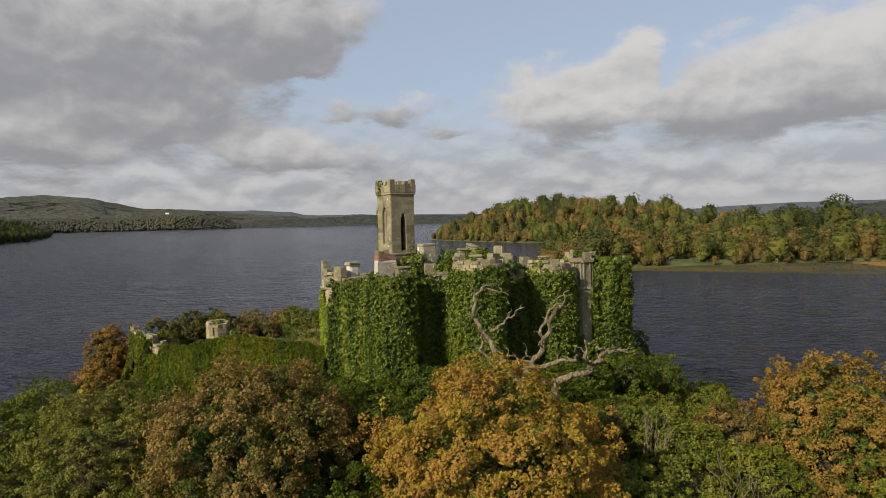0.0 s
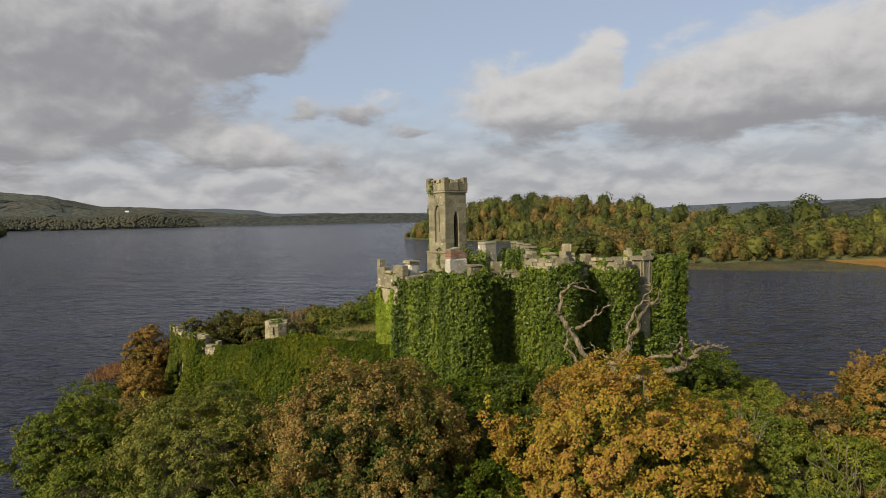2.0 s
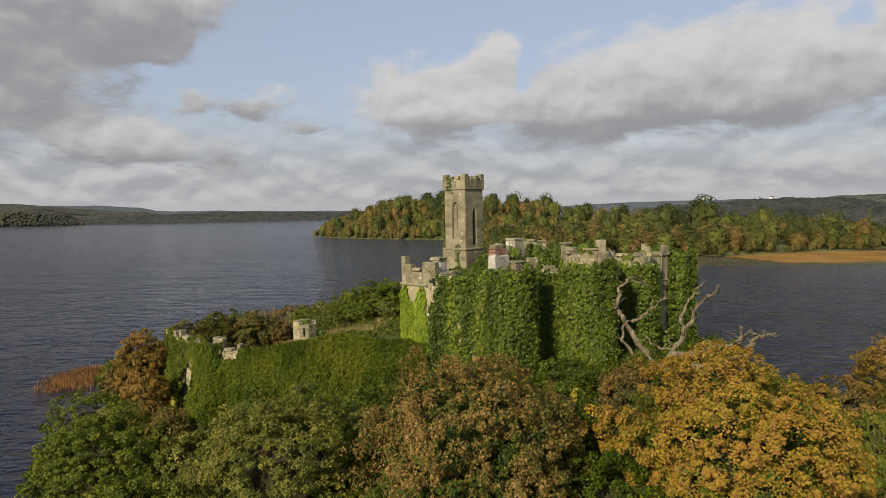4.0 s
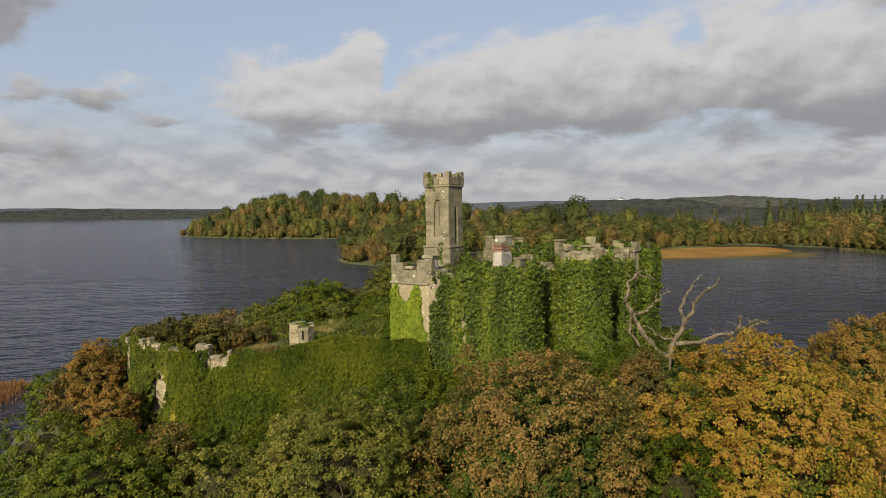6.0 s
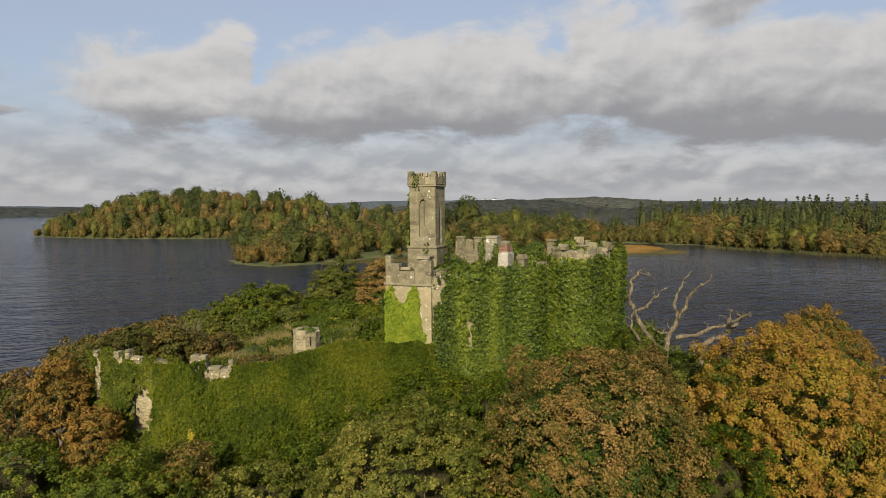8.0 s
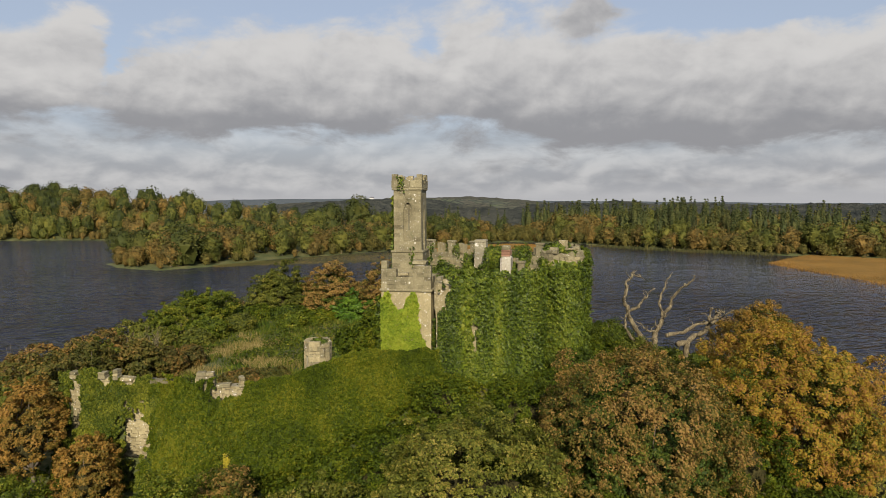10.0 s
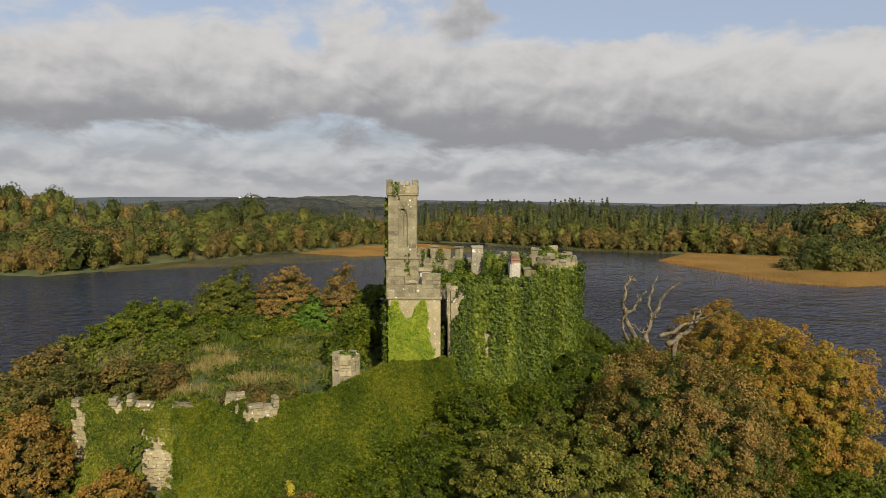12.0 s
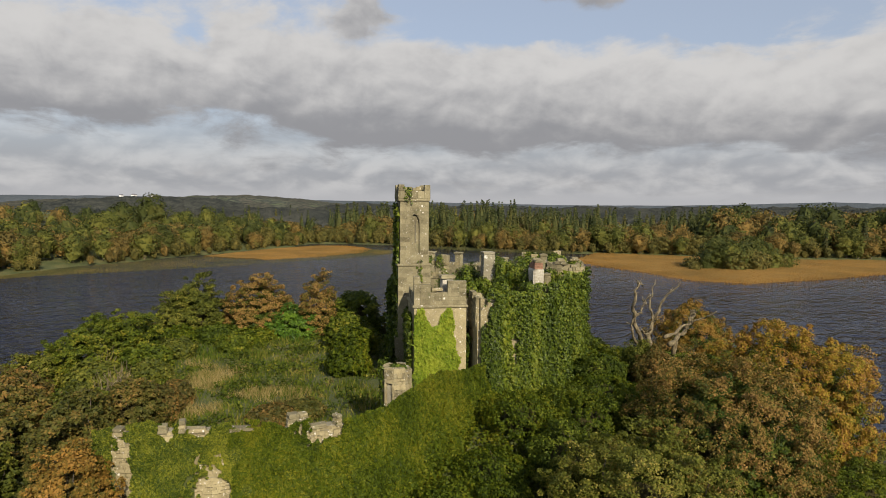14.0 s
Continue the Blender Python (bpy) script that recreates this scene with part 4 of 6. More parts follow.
# plan of the outer walls: line, top, bare height at the top
FRONT = [
    (line((-8.6, 48.2), (-4.86, 44.46)), 14.15, 0.0),
    (arc(-3.6, 44.8, 1.3, 195, 335, 9), 14.75, 0.0),
    (line((-2.42, 44.25), (-2.2, 45.3), (-1.0, 45.9)), 14.3, 0.0),
    (line((-1.0, 45.9), (0.9, 46.2)), 14.4, 0.3),
    (arc(2.45, 45.3, 1.75, 150, 372, 15), 15.3, 0.65),
    (line((4.1, 46.6), (4.3, 47.6), (6.2, 48.4)), 14.0, 0.9),
    (arc(7.9, 49.0, 1.62, 190, 345, 9), 14.75, 0.55),
    (line((9.4, 48.9), (10.1, 49.2)), 13.6, 0.9),
    (arc(12.6, 51.4, 1.75, 225, 400, 11), 15.0, 0.0),
    (line((13.9, 52.5), (16.3, 57.0)), 14.2, 0.3),
    (line((16.3, 57.0), (13.0, 61.5), (4.0, 62.0)), 14.0, 0.4),
    (line((4.0, 62.0), (-2.6, 58.3)), 13.8, 0.4),
]
for i, (pts, top, bare) in enumerate(FRONT + [(line((-6.4, 50.0), (-8.5, 48.5)), 13.9, 0.2)]):
    wall("wall_section", pts, 3.0, top + bare, 0.75, PALE if i in (0, 12) else STONE if bare else RUBBLE, castle, ragged=0.3, seed=i)
# the ruined inside: a rubble-filled floor between the walls
inner_floor = mesh_object("rubble_floor", [(-7.3, 49.2, 11.6), (-4.3, 45.6, 11.8), (2.4, 47.4, 11.9), (10.5, 51.6, 11.7), (15.2, 57.0, 11.5), (11.5, 60.6, 11.4), (4.0, 61.2, 11.5), (-3.0, 57.6, 11.6)], [tuple(range(8))], GROUND, castle)


# ---- the watch tower
tower = new("tower")
tower.parent = castle
tower.matrix_basis = pose(-4.0, 55.95, 0, 0, 0, 35) @ Matrix.Diagonal((1.055, 1.055, 1, 1))
tower["label"] = "tall square ashlar tower with a battlemented top"
HALF = 1.07


def lancet_half(z, zs, zt, half):
    """Half width of a pointed opening at height z: springing at zs, tip at zt."""
    if z <= zs:
        return half
    return half * math.sqrt(max(0.0, 1 - ((z - zs) / (zt - zs)) ** 1.6))


def lancet_wall(name, turn, z0, z1, deep, opening, parent, mat):
    """One side of the tower, pierced by a pointed opening (centre, half width, sill, springing, tip)."""
    cx, half, sill, zs, zt = opening
    bm = bmesh.new()
    m = Euler((0, 0, radians(turn))).to_matrix().to_4x4()
    y0, y1 = -HALF, -HALF + deep
    box(bm, (-HALF, y0, z0), (cx - half, y1, z1), m)
    box(bm, (cx + half, y0, z0), (HALF, y1, z1), m)
    box(bm, (cx - half, y0, z0), (cx + half, y1, sill), m)
    steps = 12
    for k in range(steps):
        za, zb = zs + (zt - zs) * k / steps, zs + (zt - zs) * (k + 1) / steps
        wa, wb = lancet_half(za, zs, zt, half), lancet_half(zb, zs, zt, half)
        for side in (-1, 1):
            ring_pts = [(cx + side * half, za), (cx + side * wa, za), (cx + side * wb, zb), (cx + side * half, zb)]
            vs = [bm.verts.new(m @ Vector((x, y, z))) for y in (y0, y1) for x, z in ring_pts]
            for q in ((0, 1, 2, 3), (4, 5, 6, 7), (0, 1, 5, 4), (1, 2, 6, 5), (2, 3, 7, 6), (3, 0, 4, 7)):
                try:
                    bm.faces.new([vs[i] for i in q])
                except ValueError:
                    pass
    box(bm, (cx - half, y0, zt), (cx + half, y1, z1), m)
    return part(name, bm, mat, parent)


SOUTH_OPENING = (0.02, 0.24, 16.15, 18.35, 19.25)
WEST_OPENING = (0.05, 0.34, 16.75, 19.05, 19.85)
lancet_wall("tower_wall", 0, 11.0, 21.0, 0.42, SOUTH_OPENING, tower, STONE)
lancet_wall("tower_wall", -90, 11.0, 21.0, 0.42, WEST_OPENING, tower, STONE)
for turn in (90, 180):
    bm = bmesh.new()
    box(bm, (-HALF + 0.01, -HALF, 11), (HALF - 0.01, -HALF + 0.42, 21), Euler((0, 0, radians(turn))).to_matrix().to_4x4())
    part("tower_wall", bm, STONE, tower)
bm = bmesh.new()
box(bm, (-HALF + 0.14, -0.36, 16.7), (-HALF + 0.24, 0.3, 19.7))
part("blind_panel", bm, STONE, tower, "recessed stone infill of a blind lancet")
# solid darker strip stands for the shaded opening of a slit
bm = bmesh.new()
box(bm, (-HALF + 0.10, -0.14, 17.6), (-HALF + 0.16, -0.06, 19.3))
part("slit", bm, RUBBLE, tower)
# base course, string and parapet
for name, half, z0, z1, mat in (("base_course", 1.22, 10.5, 15.75, STONE), ("weathering", 1.3, 15.75, 15.95, STONE), ("string_course", 1.2, 20.86, 21.06, STONE), ("parapet_floor", 1.0, 20.9, 21.1, STONE)):
    bm = bmesh.new()
    box(bm, (-half, -half, z0), (half, half, z1))
    if name != "base_course":
        bmesh.ops.bevel(bm, geom=bm.edges[:], offset=0.05, segments=1, affect="EDGES")
    part(name, bm, mat, tower)
for turn in (0, 90, 180, 270):
    spin = pose(0, 0, 0, 0, 0, turn)
    # breast wall of the parapet in five stones
    for k in range(5):
        rough_block("parapet_stone", (0.47, 0.3, 0.62 + 0.03 * ((k * 7 + turn // 90) % 3)), STONE, tower, spin @ pose(-0.96 + 0.48 * k, -1.06, 21.05), turn + k, 0.015, 0.02)
    rough_block("merlon", (0.46, 0.42, 0.5), STONE, tower, spin @ pose(-0.97, -0.98, 21.66), turn + 11, 0.02, 0.03)
    for k, tall in ((0, 0.3), (1, 0.34)):
        rough_block("merlon", (0.36, 0.3, tall), PALE if k == turn // 90 % 2 else STONE, tower, spin @ pose(-0.34 + 0.66 * k, -1.05, 21.68), turn + k + 20, 0.02, 0.03)

# ---- corner block west of the tower
BLOCK = pose(-7.95, 49.55, 0, 0, 0, 33)
corner = new("corner_block")
corner.parent = castle
corner.matrix_basis = BLOCK
corner["label"] = "pale rendered corner block with a broken parapet"
bm = bmesh.new()
box(bm, (0, 0, 3), (4.4, 3.75, 13.3))
part("block_wall", bm, PALE, corner)
bm = bmesh.new()
box(bm, (-0.12, -0.12, 13.3), (4.5, 3.87, 13.5))
bmesh.ops.bevel(bm, geom=bm.edges[:], offset=0.05, segments=1, affect="EDGES")
part("string_course", bm, STONE, corner)
bm = bmesh.new()
box(bm, (0.5, 0.5, 13.5), (3.9, 3.3, 13.62))
part("roof_rubble", bm, GROUND, corner)
BREAST = ((0.03, 0.0, 1.35, 15.2, "SW"), (0.0, 1.35, 2.6, 14.45, "mid"), (0.0, 2.6, 3.3, 14.95, "step"), (0.0, 3.3, 3.75, 15.55, "NW"))
stone_seed = 300
for x0, b0, b1, top, _ in BREAST:
    z = 13.5
    while z < top - 0.1:
        high = min(0.3, top - z)
        b = b0
        while b < b1 - 0.05:
            wide = min(float(rng.uniform(0.35, 0.62)), b1 - b)
            if b1 - b - wide < 0.2:
                wide = b1 - b
            rough_block("parapet_stone", (0.5, wide - 0.004, high - 0.004), STONE, corner, pose(x0 + 0.26, b + wide / 2, z), stone_seed, 0.008, 0.01)
            stone_seed += 1
            b += wide
        z += high
rough_block("pier", (0.85, 1.0, 1.7), PLASTER, corner, pose(1.6, 1.15, 13.5), 5, 0.07, 0.1, "white plastered pier stump")
rough_block("capstone", (1.0, 1.1, 0.3), STONE, corner, pose(1.6, 1.15, 15.18), 6, 0.05, 0.07)
rough_block("merlon", (0.5, 0.8, 0.25), PALE, corner, pose(0.25, 2.1, 14.45), 7, 0.03, 0.05)
for b in (0.6, 1.9, 3.2):
    rough_block("parapet_stone", (1.1, 0.5, 0.9), STONE, corner, pose(0.6 + b, 0.27, 13.5), int(b * 10), 0.04, 0.05)
    rough_block("parapet_stone", (1.1, 0.5, 0.8), STONE, corner, pose(0.6 + b, 3.48, 13.5), int(b * 10) + 1, 0.04, 0.05)

# ---- chimneys, gable stump and rear wall that rise inside
chimney = rough_block("chimney", (1.35, 1.1, 3.45), LICHEN, castle, pose(-1.3, 50.45, 13.2, 0, 0, 33), 21, 0.03, 0.04, "tapered stone chimney spotted with white lichen")
for v in chimney.data.vertices:
    if v.co.z > 1.6:
        v.co.x *= 0.82
        v.co.y *= 0.82
rough_block("plinth", (1.44, 1.2, 0.14), STONE, chimney, pose(0, 0, 1.35), 22)
rough_block("capstone", (1.14, 0.95, 0.2), LICHEN, chimney, pose(0, 0, 3.45), 23, 0.02, 0.04)
gable = rough_block("gable_stump", (1.6, 0.75, 2.1), PLASTER, castle, pose(-4.1, 45.6, 13.85, 0, 0, 33), 24, 0.09, 0.1, "white plastered gable stump topped with red brick")
for row in range(5):
    for k in range(6 - (row > 2) - (row > 3)):
        rough_block("brick", (0.235, 0.62, 0.088), BRICK, gable, pose(-0.6 + 0.245 * k + 0.06 * (row % 2), 0, 2.1 + row * 0.095), row * 9 + k, 0.006, 0.008)
for k in range(2):
    rough_block("capstone", (0.42, 0.6, 0.2 + 0.08 * (k % 2)), STONE, gable, pose(-0.5 + 0.42 * k, 0, 2.57), 60 + k)
wall("rear_wall", line((2.1, 60.3), (2.3, 54.4)), 11.5, 15.25, 0.6, STONE, castle, "crenellated inner wall of grey stone", 0.05, 31)
for k in range(5):
    merlon(2.42 + 0.05 * k, 59.9 - 1.3 * k, 15.05, 16.4 - 0.25 * (k % 2), 0.62, 0.5, 90, PALE if k == 1 else STONE, k % 2 == 0, None, 32 + k)
wall("inner_wall", line((-6.2, 52.0), (-2.2, 49.2)), 11.5, 14.2, 0.6, RUBBLE, castle, "", 0.5, 33)
wall("inner_wall", line((1.0, 48.8), (4.5, 55.0)), 11.5, 14.4, 0.6, RUBBLE, castle, "", 0.6, 34)
# battlements on the outer walls: x, y, foot, top, width, turn
for k, (x, y, z0, z1, wide, turn) in enumerate((
        (-2.9, 45.2, 14.4, 15.5, 0.9, 30), (-1.0, 47.3, 14.4, 15.5, 0.8, 20), (1.2, 45.1, 15.6, 16.3, 0.7, 120), (2.2, 44.2, 15.6, 16.25, 0.8, 0), (3.5, 44.7, 15.6, 16.3, 0.8, 50), (3.9, 46.1, 15.6, 16.7, 0.6, 100), (1.4, 46.6, 15.6, 16.6, 0.6, 20),
        (4.9, 48.3, 14.4, 15.2, 0.9, 22), (6.2, 49.2, 14.3, 15.7, 0.7, 22), (6.9, 48.4, 14.8, 15.5, 0.7, 150), (8.2, 48.2, 14.9, 15.6, 0.7, 10), (12.2, 51.0, 14.9, 15.3, 0.7, 0), (14.6, 54.6, 14.2, 15.1, 0.8, 60), (16.0, 57.4, 14.0, 15.1, 0.9, 60), (15.2, 55.8, 14.2, 14.9, 0.8, 60),
        (9.5, 61.4, 13.9, 15.0, 0.9, 0), (6.0, 61.6, 13.9, 15.3, 0.9, 0), (3.2, 61.2, 13.9, 15.9, 1.0, 30), (0.6, 59.9, 13.8, 14.9, 0.8, 30), (5.6, 52.6, 13.6, 15.6, 0.9, 60), (3.0, 52.6, 13.4, 15.3, 1.0, 60))):
    merlon(x, y, z0 - 0.4, z1, wide, 0.5, turn, PALE if k % 4 == 1 else STONE, k % 3 == 0, None, 70 + k)

# ---- eight-sided stone turret with lancets
oct_turret = new("stone_turret")
oct_turret.parent = castle
oct_turret.matrix_basis = pose(10.65, 50.15, 0, 0, 0, 18)
oct_turret["label"] = "bare eight-sided stone turret with blind lancets"


def prism(r0, r1, z0, z1, sides=8):
    bm = bmesh.new()
    lo = [bm.verts.new((r0 * math.cos(radians(360 / sides * (k + 0.5))), r0 * math.sin(radians(360 / sides * (k + 0.5))), z0)) for k in range(sides)]
    hi = [bm.verts.new((r1 * math.cos(radians(360 / sides * (k + 0.5))), r1 * math.sin(radians(360 / sides * (k + 0.5))), z1)) for k in range(sides)]
    for k in range(sides):
        bm.faces.new((lo[k], lo[(k + 1) % sides], hi[(k + 1) % sides], hi[k]))
    bm.faces.new(lo[::-1])
    bm.faces.new(hi)
    return bm


part("turret_shaft", prism(1.0, 1.0, 13.2, 15.2), STONE, oct_turret)
part("corbel", prism(0.96, 1.08, 12.4, 13.2), STONE, oct_turret)
part("sill", prism(1.14, 1.14, 13.15, 13.3), PALE, oct_turret)
part("cornice", prism(1.22, 1.3, 15.2, 15.5), STONE, oct_turret)
part("pillar", prism(0.98, 0.96, 3.0, 12.5), STONE, oct_turret, "rough bare stone pillar")
for k in range(8):
    m = pose(0, 0, 0, 0, 0, 45 * k)
    bm = bmesh.new()
    prof = [(-0.2, 13.4), (0.2, 13.4), (0.2, 14.5), (0.12, 14.8), (0, 15.0), (-0.12, 14.8), (-0.2, 14.5)]
    front = [bm.verts.new((0.985, a, z)) for a, z in prof]
    back = [bm.verts.new((0.932, a * 0.85, z)) for a, z in prof]
    bm.faces.new(back)
    for i in range(7):
        bm.faces.new((front[i], front[(i + 1) % 7], back[(i + 1) % 7], back[i]))
    # darker stone on the panel paints the shade of the shallow recess
    ob = part("blind_lancet", bm, RUBBLE, oct_turret)
    ob.matrix_basis = m
    for s in (-1, 1):
        rough_block("mullion", (0.09, 0.12, 1.85), STONE, oct_turret, m @ pose(0.97, s * 0.28, 13.3), k, 0.01, 0.02)
    if k % 2 == 0:
        rough_block("merlon", (0.4, 0.62, 0.45 + 0.12 * (k == 2)), PALE if k == 4 else STONE, oct_turret, m @ pose(1.0, 0, 15.48), 90 + k, 0.03, 0.04)

# ------------------------------------------------------------------ curtain wall with its small turret
CURTAIN = line((-29.2, 60.4), (-28.2, 57.9), (-26.0, 54.9), (-24.0, 52.3), (-22.2, 50.7), (-19.8, 49.7), (-17.0, 48.9), (-12.5, 48.2), (-9.0, 48.0), gap=0.5)
curtain = thing("curtain_wall", "low ivy-covered stone curtain wall with bare broken battlements", "wall")
run = np.concatenate([[0], np.cumsum(np.linalg.norm(np.diff(np.array(CURTAIN), axis=0), axis=1))])


def along(s):
    p = np.array(CURTAIN)
    return np.array([np.interp(s, run, p[:, 0]), np.interp(s, run, p[:, 1])])


tops = np.interp(run, [0, 2.7, 6.4, 9.7, 12.1, 14.7, 17.6, 19.6, 22, 26], [9.2, 9.5, 9.4, 9.2, 9.1, 9.1, 9.9, 10.1, 9.7, 9.1])
wall("wall_body", CURTAIN, 2.5, tops - np.where(run > 12.6, 0.6, np.where((run > 7.6) & (run < 9.2), 0.35, 0.0)), 0.55, MORTAR, curtain, "", 0.08, 40)
for k, (s, wide, high) in enumerate(((1.5, 0.5, 0.5), (3.6, 0.45, 0.5), (4.5, 0.35, 0.65), (5.2, 0.8, 0.35), (7.3, 1.2, 0.2), (9.8, 0.7, 0.85), (10.3, 0.6, 0.85), (11.1, 0.8, 0.2), (12.1, 0.35, 0.7))):
    p, q = along(s), along(s + 0.2)
    turn = math.degrees(math.atan2(q[1] - p[1], q[0] - p[0]))
    z = float(np.interp(s, run, tops)) - 0.12
    for layer in range(max(1, int(high / 0.2))):
        rough_block("battlement_stone", (wide * (1 - 0.08 * layer), 0.5, 0.22), PALE if (k + layer) % 3 == 0 else STONE, curtain, pose(p[0] - 0.1, p[1] + 0.2, z + layer * 0.21, 0, 0, turn + 2 * layer), k * 5 + layer, 0.03, 0.04)

small_turret = thing("corner_turret", "small eight-sided stone turret with slit windows, open at the top", "turret", (-17.6, 49.9, 0))
part("turret_core", prism(0.76, 0.76, 4.0, 10.22), MORTAR, small_turret, "mortared rubble core")
part("turf_cap", prism(0.66, 0.62, 10.92, 11.1), GROUND, small_turret, "turf on the broken top")
for piece in small_turret.children:
    for v in piece.data.vertices:
        v.co = pose(0, 0, 0, 0, 0, 265) @ v.co
facing = np.random.default_rng(44)
for face in range(8):
    m = pose(0, 0, 0, 0, 0, 265 + 45 * face)
    z, course = 8.3, 0
    while z < 11.15:
        high = min(float(facing.uniform(0.17, 0.3)), 11.25 - z)
        cuts = [-0.34, float(facing.uniform(-0.14, 0.14)), 0.34] if course % 2 else [-0.34, float(facing.uniform(-0.2, -0.1)), float(facing.uniform(0.08, 0.2)), 0.34]
        if face in (0, 2) and z + high > 10.3 and z < 10.8:
            cuts = [-0.34, -0.05, 0.05, 0.34]
        if face == 6 and z < 10.2:
            cuts = [-0.34, -0.24, 0.16, 0.34]
        for k, (c0, c1) in enumerate(zip(cuts, cuts[1:])):
            if len(cuts) == 4 and k == 1 and ((face in (0, 2) and cuts[1] == -0.05) or (face == 6 and cuts[1] == -0.24)):
                continue
            if z > 10.95 and facing.uniform() < 0.3:
                continue
            thick = 0.16 if z + high < 10.3 else 0.34
            rough_block("stone", (thick, c1 - c0 - 0.006, high - 0.006), PALE if facing.uniform() < 0.7 else STONE, small_turret, m @ pose(0.815 - thick / 2, (c0 + c1) / 2, z), face * 40 + course * 3 + k, 0.012, 0.018)
        z += high
        course += 1


# ------------------------------------------------------------------ ivy
def ivy_on(pts, z0, z1, density, size, swell=0.35, ragged=0.5, seed=0, keep=None):
    """Leaf blades over an upright face that follows pts (outside to the right)."""
    p = np.array(pts, float)
    seg = np.linalg.norm(np.diff(p, axis=0), axis=1)
    run = np.concatenate([[0], np.cumsum(seg)])
    r = np.random.default_rng(seed)
    count = int(run[-1] * (z1 - z0) * density)
    s = r.uniform(0, run[-1], count)
    xy = np.stack([np.interp(s, run, p[:, k]) for k in (0, 1)], 1)
    t = unit(np.gradient(p, axis=0))
    tang = unit(np.stack([np.interp(s, run, t[:, k]) for k in (0, 1)], 1))
    out = np.stack([tang[:, 1], -tang[:, 0]], 1)
    edge = np.array([noise.noise((a * 0.9, seed * 3.1, 0.0)) + 0.5 * noise.noise((a * 3.0, seed * 1.7, 5.0)) for a in s]) * ragged
    z = z0 + (z1 + edge - z0) * r.uniform(0, 1, count) ** 0.92
    swellings = np.array([0.75 * noise.noise((a * 0.75, b * 0.06, seed * 2.3)) + 0.45 * noise.noise((a * 1.4, b * 0.4, seed * 1.3)) + 0.35 * noise.noise((a * 2.4, b * 1.9, seed * 0.7)) + 0.75 * noise.noise((a * 5.5, b * 4.6, seed * 0.9)) for a, b in zip(s, z)])
    off = 0.06 + swell * np.maximum(0.05, 0.55 + swellings) * r.uniform(0.55, 1.05, count)
    centres = np.concatenate([xy + out * off[:, None], z[:, None]], 1)
    normals = np.concatenate([out, np.full((count, 1), 0.45)], 1) + r.normal(size=(count, 3)) * 0.62
    if keep is not None:
        chosen = np.array([keep(a, b) for a, b in zip(s, z)])
        centres, normals = centres[chosen], normals[chosen]
    return leaves(centres, normals, size, 0.7, 0.95)


def bare_patch(s, z, s0, z0, rs, rz, seed=0):
    """False inside a ragged bare patch."""
    d = ((s - s0) / rs) ** 2 + ((z - z0) / rz) ** 2
    return d + 1.1 * noise.noise((s * 1.7, z * 1.3, seed)) + 0.9 * noise.noise((s * 4.6, z * 4.2, seed + 0.5)) > 0.9


blocks = []
for i, (pts, top, bare) in enumerate(FRONT):
    keep = (lambda s, z: bare_patch(s, z, 0.1, 13.6, 0.7, 1.9) and bare_patch(s, z, 2.6, 10.6, 0.22, 1.2, 3)) if i == 0 else None
    blocks.append(ivy_on(pts, 3.6, top + (0.05 if bare else 0.3), 500 if i < 9 else 90, 0.128 if i < 9 else 0.24, 0.5, 0.55, i, keep))
    blocks.append(ivy_on(pts, 3.6, top + (0.0 if bare else 0.15), 40, 0.34, 0.12, 0.3, i + 20, keep))
blocks.append(ivy_on(arc(10.65, 50.15, 1.0, 190, 330, 8), 3.6, 9.6, 200, 0.19, 0.5, 1.2, 15))
blocks.append(ivy_on(arc(10.65, 50.15, 1.05, 285, 345, 6), 3.6, 15.0, 200, 0.19, 0.5, 0.5, 16, lambda s, z: s > 0.35 + 0.25 * math.sin(z * 1.4)))
